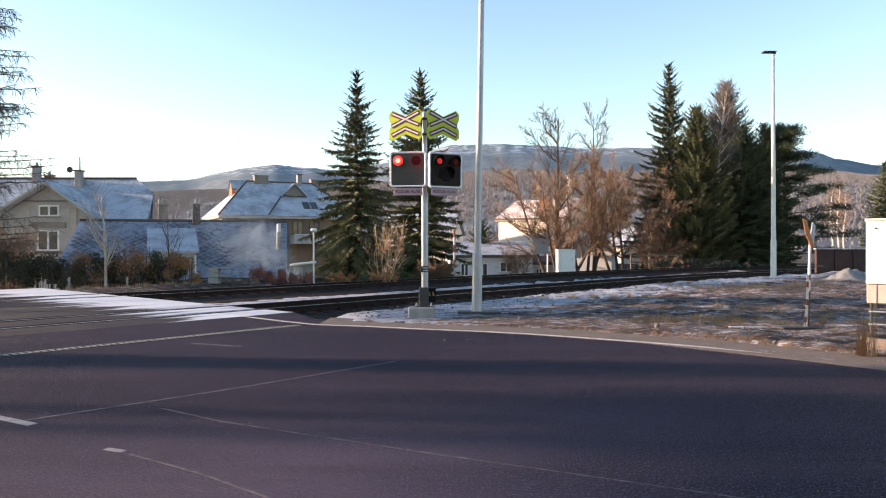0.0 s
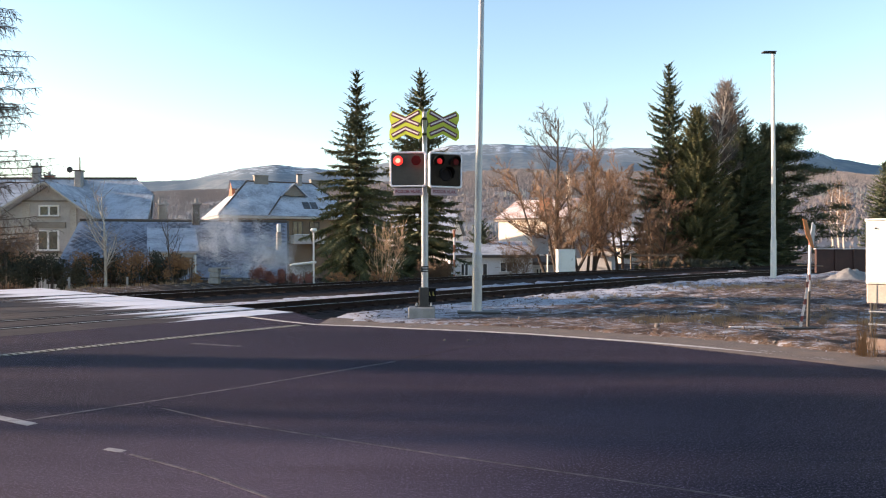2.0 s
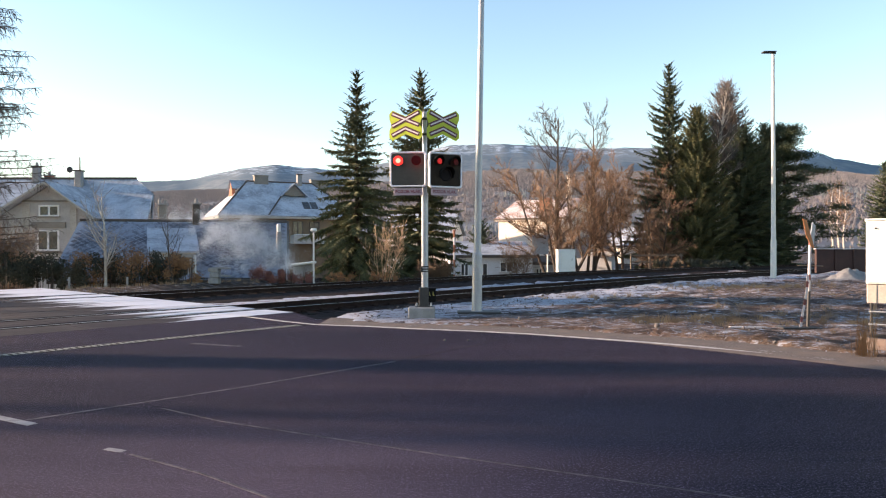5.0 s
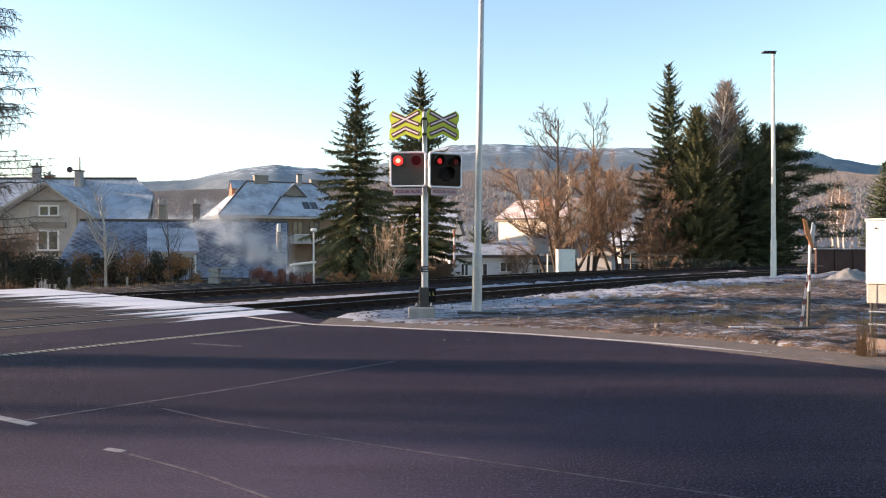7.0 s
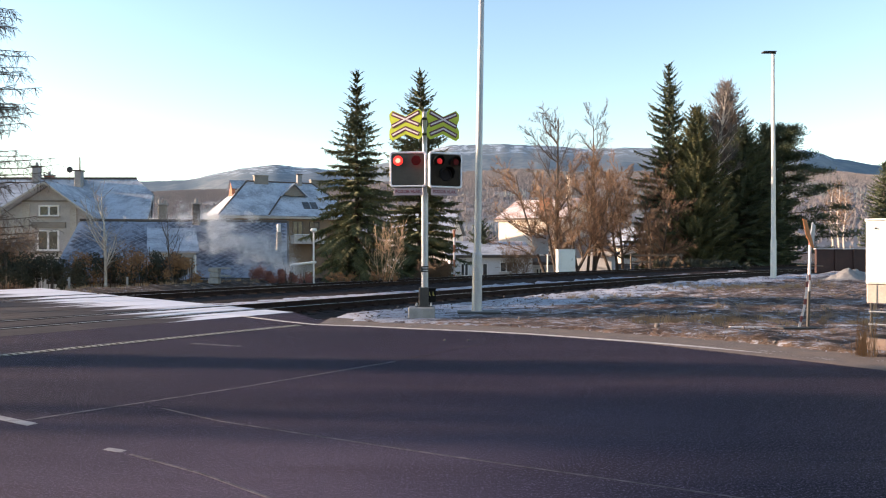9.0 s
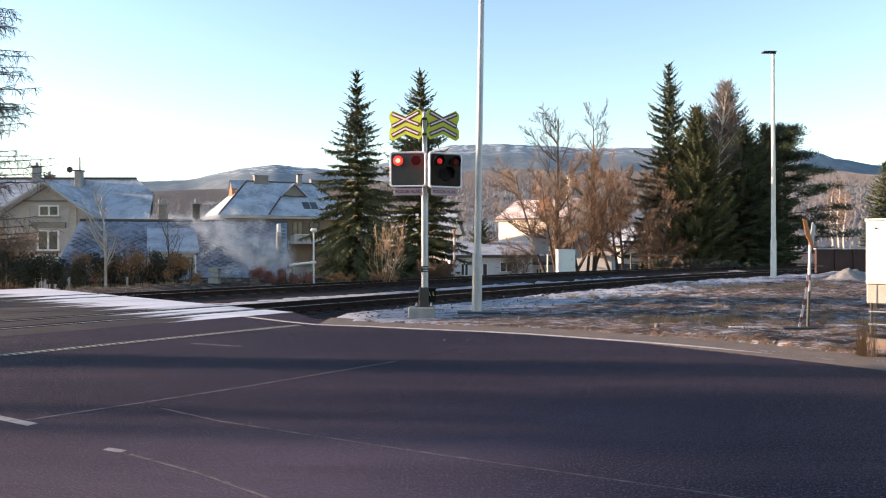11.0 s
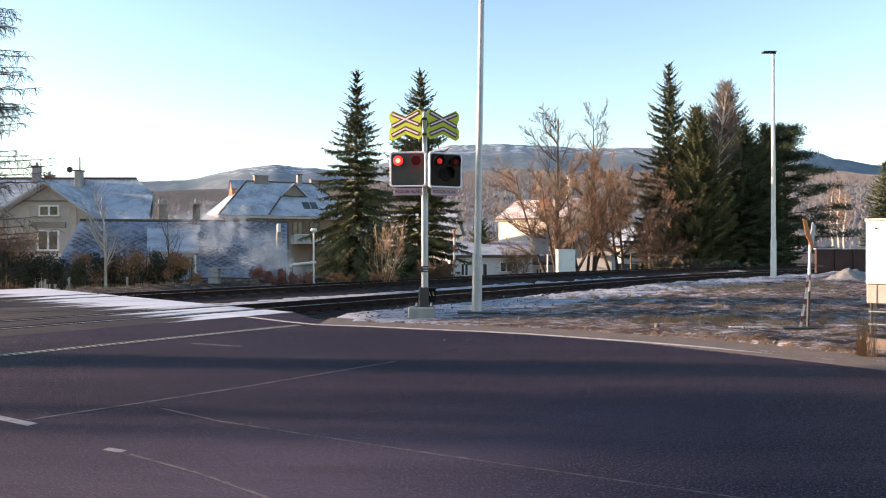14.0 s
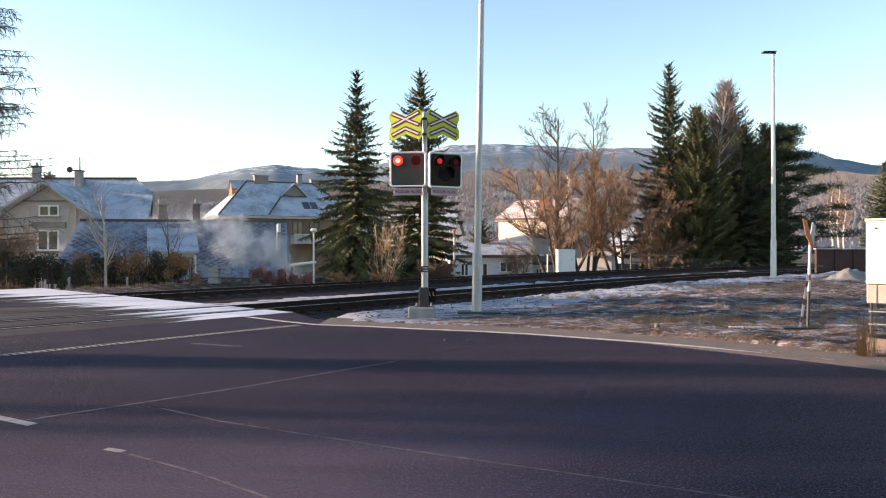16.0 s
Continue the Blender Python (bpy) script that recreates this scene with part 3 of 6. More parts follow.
def lamp_disc(r, face):
    """A disc glowing in front, dark behind; turning it about the upright stands in for flashing."""
    g = Geo()
    n = 24
    for y, rr in ((-0.004, r), (-0.012, r * 0.7), (-0.016, r * 0.5), (0.004, r)):
        g.v += [(rr * math.cos(2 * math.pi * i / n), y, rr * math.sin(2 * math.pi * i / n)) for i in range(n)]
    for a, b, s in ((0, 1, 0), (1, 2, 0), (0, 3, 1)):
        for i in range(n):
            g.f.append((a * n + i, a * n + (i + 1) % n, b * n + (i + 1) % n, b * n + i))
            g.m.append(s)
    g.f += [tuple(range(2 * n, 3 * n)), tuple(range(3 * n, 4 * n))]
    g.m += [2, 1]
    return g.mesh("lamp", [face, UNLIT, CORE if face is LIT else face])


def signal_head(parent, m, label, face, r):
    head = part("signal_head", Geo().box((0, 0.05, 0), (0.69, 0.12, 0.66), 0.03), BLACK, parent, label, m)
    g = Geo()
    w, h, t = 0.375, 0.36, 0.036
    for x in (-w + t / 2, w - t / 2):
        g.box((x, 0, 0), (t, 0.075, 2 * h - 0.05), 0.012)
    for z in (-h + t / 2, h - t / 2):
        g.box((0, 0, z), (2 * w - 0.05, 0.074, t), 0.012)
    for x in (-1, 1):
        for z in (-1, 1):
            g.box((x * (w - 0.034), 0, z * (h - 0.034)), (0.05, 0.073, 0.05), 0.018)
    part("frame", g, FRAMEGREY, head, "light grey raised frame")
    part("back_panel", Geo().box((0, -0.012, 0), (0.67, 0.012, 0.64), 0.003), PANELBROWN if face is DIM else COVER, head)
    for x, z, rr in ((-0.185, 0.165, 0.106), (0.185, 0.165, 0.106), (0.0, -0.09, 0.14)):
        if face is DIM:
            part("hood", hood(rr + 0.012, 0.16 if rr < 0.12 else 0.2), BLACK, head, "", pose(x, -0.02, z))
    g = Geo().tube((0, -0.017, -0.09), (0, -0.04 if face is DIM else -0.0195, -0.09), 0.135, 0.12, 24)
    part("clear_lens", g, LENSDARK if face is DIM else COVER, head, "unlit dark lens")
    me = lamp_disc(r, face)
    for side, x in ((0, -0.185), (1, 0.185)):
        lamp = part("lamp", me, None, head, "red flashing lamp", pose(x, -0.125, 0.165))
        LAMPS.append((lamp, side, x))


COVER = surface("grey_brown_cover", (0.050, 0.042, 0.038), (0.066, 0.056, 0.050), 3.0, 0.5, relief=0.02, spec=0.3)
PANELBROWN = surface("dark_brown_panel", (0.024, 0.019, 0.016), (0.036, 0.028, 0.022), 4.0, 0.85, relief=0.03, spec=0.1)
LENSDARK = surface("dark_lens", (0.010, 0.009, 0.012), (0.014, 0.012, 0.016), 8.0, 0.4, relief=0.1, spec=0.04)


def build_signal():
    sig = thing("crossing_signal", "level crossing warning signal with yellow crosses and red flashing lamps", "crossing signal", pose(-0.375, 14.85, 0))
    g = Geo().tube((0, 0, 0.6), (0, 0, 2.6), 0.072, 0.072, 20).tube((0, 0, 2.6), (0, 0, 4.22), 0.05, 0.05, 20).tube((0, 0, 4.22), (0, 0, 4.27), 0.056, 0.04, 20)
    smooth(part("post", g, GALV, sig, "galvanised tubular post"))
    g = Geo()
    for z in (0.98, 1.03, 1.08):
        g.tube((0, 0, z), (0, 0, z + 0.025), 0.079, 0.079, 20)
    g.box((-0.06, -0.05, 1.03), (0.04, 0.05, 0.11), 0.008)
    part("clamp", g, DARKSTEEL, sig)
    g = Geo().box((-0.02, 0, 0.46), (0.2, 0.2, 0.42), 0.012).box((-0.02, 0, 0.275), (0.36, 0.34, 0.03), 0.006)
    part("foot_casing", g, DARKSTEEL, sig, "dark steel foot casing")
    for x in (-0.17, 0.13):
        for y in (-0.14, 0.14):
            part("bolt", Geo().tube((x, y, 0.28), (x, y, 0.34), 0.022, 0.02, 6), GALV, sig)
    part("foundation", Geo().box((-0.06, 0.0, 0.12), (0.54, 0.5, 0.3), 0.02), CONCRETE, sig, "pale concrete foundation block")
    box = part("relay_box", Geo().box((0.15, 0.02, 0.50), (0.16, 0.14, 0.26), 0.02).box((0.15, 0.02, 0.64), (0.19, 0.17, 0.025), 0.01), BLACK, sig, "black relay box beside the post")
    g = Geo()
    for x in (-0.04, 0.03):
        g.prism([(x - 0.014, -0.04), (x + 0.022, -0.04), (x + 0.018, -0.022), (x, -0.022), (x - 0.002, 0.04), (x - 0.014, 0.04)], -0.004, 0.0)
    part("yellow_mark", g, YELLOWMARK, box, "yellow warning marks", pose(0.15, -0.053, 0.54))
    part("cap", Geo().tube((0, 0, 4.27), (0, 0, 4.33), 0.03, 0.012, 12), DARKSTEEL, sig)
    for z in (3.80, 4.12, 2.85, 3.3):
        part("bracket", Geo().box((0, -0.06, z), (0.3, 0.05, 0.045), 0.006), DARKSTEEL, sig)
    cross_board(sig, pose(-0.385, -0.10, 3.985, 0, 0, -20), "yellow board with a red-edged white cross")
    cross_board(sig, pose(0.375, -0.07, 3.985, 0, 0, 25), "yellow board with a red-edged white cross")
    signal_head(sig, pose(-0.335, -0.13, 3.075, 0, 0, -7), "black signal head with bright red lamps", LIT, 0.10)
    signal_head(sig, pose(0.42, -0.08, 3.06, 0, 0, 26), "black signal head with hooded lamps turned aside", DIM, 0.06)
    for x, y, rz in ((-0.335, -0.13, -7), (0.40, -0.08, 26)):
        plate = part("name_plate", Geo().box((0, 0, 0), (0.60, 0.015, 0.15), 0.006), PLATE, sig, "small plate that warns of trains", pose(x, y, 2.62, 0, 0, rz))
        lettering("POZOR VLAK", 0.086, LETTER, plate, pose(0, -0.0095, 0, 90, 0, 0))


PLATE = surface("pale_pink_plate", (0.34, 0.26, 0.30), (0.29, 0.22, 0.26), 6.0, 0.5, relief=0.02)
YELLOWMARK = surface("yellow_mark_paint", (0.34, 0.32, 0.10), (0.28, 0.26, 0.08), 8.0, 0.6)
build_signal()


# ---------------------------------------------------------------- poles, cabinets, lot
def build_poles():
    near = thing("street_lamp_pole", "tall galvanised tapered steel pole on a ground plate", "lamp pole", pose(0.74, 15.85, 0), group="lamp poles")
    g = Geo().tube((0, 0, 0.02), (0.01, 0, 1.33), 0.112, 0.108, 24).tube((0.01, 0, 1.33), (0.012, 0, 1.39), 0.108, 0.085, 24)
    smooth(part("lower_tube", g, GALV, near))
    g = Geo().tube((0.012, 0, 1.35), (0.165, 0, 10.4), 0.082, 0.046, 24)
    smooth(part("upper_tube", g, GALV, near))
    g = Geo().box((0.05, -0.05, 0.06), (0.95, 0.5, 0.06), 0.01)
    part("ground_plate", g, DARKSTEEL, near, "dark ground plate")
    part("collar", Geo().tube((0, 0, 0.04), (0, 0, 0.1), 0.15, 0.12, 20), GALV, near)
    part("service_door", Geo().box((0, -0.108, 0.85), (0.085, 0.012, 0.32), 0.004), GALV, near)
    far = thing("street_lamp", "tall pale street lamp with a flat dark lamp head", "street lamp", pose(15.13, 33.1, 0), group="lamp poles")
    g = Geo().tube((0, 0, 0.0), (0, 0, 1.8), 0.13, 0.125, 20).tube((0, 0, 1.8), (-0.03, 0, 10.35), 0.105, 0.07, 20)
    smooth(part("pole", g, WHITEPOLE, far))
    part("foot", Geo().box((0, 0, 0.0), (0.5, 0.5, 0.08), 0.01), CONCRETE, far)
    g = Geo().box((-0.22, 0, 10.40), (0.60, 0.28, 0.07), 0.02).box((0.0, 0, 10.36), (0.16, 0.16, 0.12), 0.02)
    part("lamp_head", g, DARKSTEEL, far, "flat dark lamp head")


def build_cabinet():
    c = thing("control_cabinet", "white switch cabinet with a beige base on a concrete ring", "cabinet", pose(6.55, 10.15, 0, 0, 0, -30))
    part("body", Geo().box((0, 0.1, 1.42), (1.05, 0.5, 0.9), 0.012), WHITEBOX, c, "white cabinet body")
    part("roof", Geo().box((0, 0.1, 1.885), (1.09, 0.54, 0.03), 0.008), WHITEBOX, c)
    for x in (-0.26, 0.262):
        d = part("door", Geo().box((x, -0.158, 1.42), (0.505, 0.012, 0.85), 0.004), WHITEBOX, c)
        part("latch", Geo().tube((x - 0.15, -0.165, 1.76), (x - 0.15, -0.18, 1.76), 0.014, 0.012, 10), DARKSTEEL, d)
    part("base_panel", Geo().box((0, 0.1, 0.83), (1.03, 0.48, 0.26), 0.006), BEIGE, c, "beige base panel")
    for x in (-0.40, 0.0, 0.40):
        part("panel_joint", Geo().box((x, -0.143, 0.83), (0.012, 0.008, 0.25)), WALLBAND, c)
    for x in (-0.46, -0.16, 0.16, 0.46):
        for y in (-0.1, 0.3):
            part("leg", Geo().box((x, y, 0.44), (0.03, 0.03, 0.55), 0.004), DARKSTEEL, c)
    for z in (0.40, 0.58):
        part("cross_rail", Geo().box((0, -0.12, z), (1.0, 0.014, 0.02), 0.003), GALV, c)
    g = Geo()
    n = 36
    for r, z in ((0.62, -0.1), (0.62, 0.19), (0.60, 0.21), (0.50, 0.21), (0.48, 0.19), (0.48, -0.1)):
        g.v += [(r * math.cos(2 * math.pi * i / n), 0.1 + 0.75 * r * math.sin(2 * math.pi * i / n), z) for i in range(n)]
    for k in range(5):
        for i in range(n):
            g.f.append((k * n + i, k * n + (i + 1) % n, (k + 1) * n + (i + 1) % n, (k + 1) * n + i))
            g.m.append(0)
    smooth(part("concrete_ring", g, SAND, c, "sandy grey concrete ring"))
    part("ring_fill", Geo().tube((0, 0.1, 0.0), (0, 0.1, 0.14), 0.36, 0.34, 24), GRAVEL, c)

    b = thing("relay_cabinet", "pale grey railway cabinet beside the far track", "cabinet", pose(8.05, 47.5, -0.3, 0, 0, 8))
    part("body", Geo().box((0, 0, 0.87), (1.18, 0.5, 1.45), 0.02), WHITEBOX, b)
    part("roof", Geo().box((0, 0, 1.61), (1.26, 0.58, 0.05), 0.015), WHITEBOX, b)
    part("plinth", Geo().box((0, 0, 0.08), (1.12, 0.46, 0.16), 0.01), CONCRETE, b)
    d = part("door", Geo().box((0.1, -0.257, 0.9), (0.9, 0.015, 1.3), 0.005), WHITEBOX, b)
    part("handle", Geo().box((0.36, -0.272, 0.95), (0.03, 0.02, 0.16), 0.005), DARKSTEEL, d)


TAPE = []


def build_marker():
    p = thing("marker_post", "leaning post, white above and dark below, with orange plate", "marker post", pose(6.56, 13.0, -0.02, 0, 1.5, 0))
    bands = [(0.0, 0.72, DARKSTEEL), (0.72, 0.92, TAPEWHITE), (0.92, 1.02, TAPERED), (1.02, 1.55, TAPEWHITE), (1.55, 1.62, TAPERED)]
    for z0, z1, mt in bands:
        smooth(part("band", Geo().tube((0, 0, z0), (0, 0, z1), 0.027, 0.027, 14), mt, p))
    g = Geo()
    pts = [(-0.17, 2.02), (-0.10, 2.0), (0.02, 1.62), (0.055, 1.50), (0.0, 1.52), (-0.10, 1.72)]
    g.prism(pts, -0.05, -0.035)
    part("orange_plate", g, ORANGE, p, "bent orange plastic plate")
    g = Geo().prism([(-0.02, 1.58), (0.05, 1.52), (0.075, 1.90), (0.02, 1.96)], -0.03, 0.0)
    part("grey_plate", g, GALV, p)
    g = Geo().box((0.02, 0, 1.18), (0.46, 0.016, 0.018), 0.004)
    part("cross_bar", g, WOOD, p, "", pose(0, 0.0, 0, 0, 0, 0))
    # loose end of barrier tape, in short stiff lengths
    z = 1.12
    top = None
    for i in range(9):
        mt = TAPERED if i % 3 == 1 else TAPEWHITE
        ln = 0.105
        g = Geo().box((0, 0, -ln / 2), (0.045, 0.004, ln + 0.012), 0.0)
        tp = part("tape_length", g, mt, p, "", pose(-0.06, -0.045, z - ln * i))
        TAPE.append((tp, i, z - ln * i))


CLOD = surface("earth_clod", (0.07, 0.058, 0.055), (0.13, 0.115, 0.115), 3.0, 0.95, where="World")


def tuft(g, x, y, z, h, n, rnd, lean=0.5, w=0.0035):
    for _ in range(n):
        a, r = rnd.uniform(0, 6.28), rnd.uniform(0, 0.12)
        bx, by = x + r * math.cos(a), y + r * math.sin(a)
        hh = h * rnd.uniform(0.5, 1.1)
        dx, dy = rnd.uniform(-lean, lean) * hh, rnd.uniform(-lean, lean) * hh
        mx, my, mz = bx + dx * 0.35, by + dy * 0.35, z + hh * 0.6
        g.add([(bx - w, by, z), (bx + w, by, z), (mx + w * 0.7, my, mz), (mx - w * 0.7, my, mz), (bx + dx, by + dy, z + hh)], [(0, 1, 2, 3), (3, 2, 4)])


def build_lot():
    rnd = random.Random(5)
    g = Geo()
    for cx, cy, rx, ry, k in ((5.4, 14.0, 0.7, 0.3, 48), (4.0, 13.9, 0.6, 0.3, 25), (10.5, 25.0, 2.6, 1.6, 130), (4.5, 20.5, 1.6, 0.9, 30), (8, 16, 4, 3, 40), (7.6, 13.6, 1.5, 0.4, 25)):
        for _ in range(k):
            x, y = rnd.gauss(cx, rx * 0.6), rnd.gauss(cy, ry * 0.6)
            tuft(g, x, y, ground_height(x, y) - 0.02, rnd.uniform(0.06, 0.20), 20, rnd, 0.6, 0.005)
    for _ in range(420):
        x, y, _z = plan(rnd.uniform(9, 44), rnd.uniform(25.0, 27.0))
        tuft(g, x, y, ground_height(x, y) - 0.02, rnd.uniform(0.06, 0.22), 9, rnd, 0.5, 0.006)
    tagged(new("dry_grass", g.mesh("dry_grass", STRAW)), "straw-coloured dry grass tufts in frosty earth", "grass", kind="stuff")
    g = Geo()
    for _ in range(2200):
        x = rnd.uniform(-2.2, 15)
        y = rnd.uniform(9, 30)
        if inside(x, y, ROAD) and rnd.random() < 0.985:
            continue
        if NX * x + NY * y > 13:
            continue
        r = rnd.uniform(0.008, 0.03) * (1 if rnd.random() < 0.93 else 1.8)
        t = Euler((rnd.uniform(0, 3), rnd.uniform(0, 3), rnd.uniform(0, 3))).to_matrix()
        z = max(0.0, ground_height(x, y)) if not inside(x, y, ROAD) else 0.0
        g.box((x, y, z + r * 0.25), (2 * r, 1.6 * r, 1.2 * r), 0.6 * r, t)
    tagged(new("loose_stones", g.mesh("loose_stones", CLOD)), "loose stones and clods on the bare lot", "stones", kind="stuff")
    board = part("plank", Geo().box((0, 0, 0.05), (0.66, 0.12, 0.025), 0.006), FROSTBOARD, None, "", pose(5.45, 12.9, 0.01, 0, 0, -3))
    tagged(board, "frosted wooden plank lying on the bare earth", "plank")
    # thin dark strip just past the plank's end
    plate = part("dark_ground_strip", Geo().box((0, 0, 0.02), (0.62, 0.3, 0.03), 0.006), DARKSTEEL, None, "", pose(6.35, 13.0, 0.03, 0, 0, 2))
    tagged(plate, "dark flat strip on the ground", "sheet")
    g = Geo()
    n, m = 40, 14
    for j in range(m + 1):
        for i in range(n):
            a, r = 2 * math.pi * i / n, j / m
            x, y = 1.25 * r * math.cos(a), 0.9 * r * math.sin(a)
            h = 0.48 * math.exp(-2.6 * ((x + 0.15) ** 2 + y * y)) + 0.30 * math.exp(-5 * ((x - 0.6) ** 2 + y * y)) + 0.14 * noise.noise((x * 2.5, y * 2.5, 2)) * (1 - r) + 0.09 * noise.noise((x * 6, y * 6, 2)) + 0.05 * noise.noise((x * 14, y * 14, 4))
            g.v.append((x, y, h - 0.06))
    g.f = [(j * n + i, j * n + (i + 1) % n, (j + 1) * n + (i + 1) % n, (j + 1) * n + i) for j in range(m) for i in range(n)]
    heap = new("gravel_heap", g.mesh("gravel_heap", GRAVEL, True))
    heap.matrix_basis = pose(17.2, 30.6, 0.08)
    tagged(heap, "small frosted heap of grey gravel on the lot", "gravel heap")
    # dry weeds by the cabinet
    g = Geo()
    for _ in range(30):
        tuft(g, 5.70 + 0.7 * abs(rnd.gauss(0, 0.12)), 9.85 + rnd.uniform(-0.1, 0.1), 0.0, rnd.uniform(0.25, 0.80), 4, rnd, 0.22, 0.0032)
    tagged(new("dry_weeds", g.mesh("dry_weeds", RUSSET)), "russet dry weeds beside the cabinet", "weeds", kind="stuff")


build_poles()
build_cabinet()
build_marker()
build_lot()


# ---------------------------------------------------------------- houses
def window(parent, x, z, w, h, y=0.0, bars=1, sill=True, frame=None):
    """A window in a wall that faces -y; z is its middle."""
    g = Geo()
    t = 0.09
    for sx in (-1, 1):
        g.box((x + sx * (w / 2 - t / 2), y - 0.03, z), (t, 0.09, h), 0.008)
    for sz in (-1, 1):
        g.box((x, y - 0.03, z + sz * (h / 2 - t / 2)), (w - 2 * t, 0.085, t), 0.008)
    for i in range(bars):
        g.box((x - w / 2 + w * (i + 1) / (bars + 1), y - 0.028, z), (0.11, 0.08, h - 2 * t), 0.008)
    win = part("window", g, frame or PAINTWHITE, parent, "white-framed window")
    step = (w - 2 * t) / (bars + 1)
    for i in range(bars + 1):
        part("pane", Geo().box((x - w / 2 + t + step * (i + 0.5), y - 0.008, z), (step, 0.02, h - 2 * t)), PANE, win)
    if sill:
        part("sill", Geo().box((x, y - 0.08, z - h / 2 - 0.03), (w + 0.15, 0.2, 0.05), 0.01), WALLBAND, win)
    return win


def chimney(parent, x, y, z0, z1, w, d, mat=None, pots=1):
    c = part("chimney", Geo().box((x, y, (z0 + z1) / 2), (w, d, z1 - z0), 0.02), mat or CONCRETE, parent, "plastered chimney")
    part("chimney_cap", Geo().box((x, y, z1 + 0.04), (w + 0.14, d + 0.14, 0.09), 0.02), DARKTRIM if mat is None else CONCRETE, c)
    for i in range(pots):
        px = x + (i - (pots - 1) / 2) * 0.3
        part("chimney_pot", Geo().tube((px, y, z1 + 0.08), (px, y, z1 + 0.3), 0.1, 0.085, 12), CONCRETE, c)
    return c


def gutter(parent, p, q, r=0.07):
    part("gutter", Geo().tube(p, q, r, r, 8), DARKTRIM, parent)


def build_slate_house():
    """The low house whose slate roof comes down to the level of the tracks."""
    h = thing("slate_roofed_house", "low house with a frosted diamond slate roof below the tracks", "house", pose(-8.55, 39.6, 0, 0, 0, 12.3) @ pose(8.55, -39.6, 0))
    back = h.matrix_basis.inverted()
    x0, x1 = -19.0, -8.55
    ye, yr, yb = 34.3, 39.6, 44.9
    ze, zr = -0.05, 2.85
    g = Geo().box(((x0 + x1) / 2, (ye + yb) / 2 + 0.2, -1.45), (x1 - x0 - 0.6, yb - ye - 0.9, 2.8))
    for x in (x0 + 0.35, x1 - 0.35):
        g.add([(x - 0.1, ye + 0.5, -0.1), (x - 0.1, yb - 0.5, -0.1), (x - 0.1, yr, zr - 0.25), (x + 0.1, ye + 0.5, -0.1), (x + 0.1, yb - 0.5, -0.1), (x + 0.1, yr, zr - 0.25)], [(0, 1, 2), (3, 5, 4), (0, 2, 5, 3), (1, 4, 5, 2), (0, 3, 4, 1)])
    part("wall", g, WALLBEIGE, h)
    roof = part("roof", Geo().slab([(x0, ye, ze), (x1, ye, ze), (x1, yr, zr), (x0, yr, zr)], 0.12).slab([(x0, yb, ze), (x1, yb, ze), (x1, yr, zr), (x0, yr, zr)], 0.12), SLATEBED, h, "frosted slate roof")
    part("ridge", Geo().tube((x0, yr, zr + 0.02), (x1, yr, zr + 0.02), 0.09, 0.09, 10), DARKTRIM, roof)
    part("bargeboard", Geo().slab([(x1, ye - 0.05, ze + 0.02), (x1 + 0.1, ye - 0.05, ze + 0.02), (x1 + 0.1, yr, zr + 0.05), (x1, yr, zr + 0.05)], 0.18), DARKTRIM, roof)
    gutter(h, (x0, ye - 0.06, ze - 0.04), (x1, ye - 0.06, ze - 0.04))
    # diamond slates, each with its own edge
    a, e = 0.20, 0.172
    me = Geo().add([(-e, 0, 0.010), (0, -e, 0.024), (e, 0, 0.012), (0, e, 0.004), (-e, 0, -0.006), (0, -e, 0.008), (e, 0, -0.006), (0, e, -0.006)], [(0, 1, 2, 3), (0, 4, 5, 1), (1, 5, 6, 2), (2, 6, 7, 3), (3, 7, 4, 0)]).mesh("slate", SLATE)
    slope = math.atan2(zr - ze, yr - ye)
    length = math.hypot(zr - ze, yr - ye)
    rest = Geo()
    rnd = random.Random(11)
    made = 0
    rows = int(length / a) - 1
    for j in range(rows, -1, -1):
        for i in range(int((x1 - x0) / (2 * a))):
            x = x0 + 0.25 + 2 * a * i + (a if j % 2 else 0)
            v = 0.2 + a * j
            if x > x1 - a or v > length - 0.15:
                continue
            if -14.7 < x < -12.7 and v < 2.0:
                continue
            p = (x + rnd.uniform(-0.012, 0.012), ye + v * math.cos(slope), ze + v * math.sin(slope))
            m = pose(*p, math.degrees(slope), rnd.uniform(-1.0, 1.0), rnd.uniform(-3, 3))
            if made < 300 and -18.5 < x < -9:
                part("slate", me, None, roof, m=m)
                made += 1
            else:
                rest.add([m @ q.co for q in me.vertices], [tuple(q.vertices) for q in me.polygons])
    tagged(part("slate_field", rest, SLATE, roof, "frosted diamond slates"), kind="stuff")
    # lean-to in front of the roof, with a pale sheet roof
    lean = part("lean_to", Geo().box((0, 1.65, -0.75), (2.0, 2.9, 3.9), 0.02), WALLBEIGE, h, "lean-to with a frosted sheet roof", back @ pose(-12.49, 33.5, 0, 0, 0, 22))
    part("sheet_roof", Geo().slab([(-1.14, 0, 1.29), (1.14, 0, 1.29), (1.14, 3.3, 2.45), (-1.14, 3.3, 2.45)], 0.08), FROSTROOF, lean)
    for i in range(6):
        x = -1.12 + 0.448 * i
        part("sheet_seam", Geo().slab([(x - 0.02, 0, 1.32), (x + 0.02, 0, 1.32), (x + 0.02, 3.3, 2.48), (x - 0.02, 3.3, 2.48)], 0.03), FROSTROOF, lean)
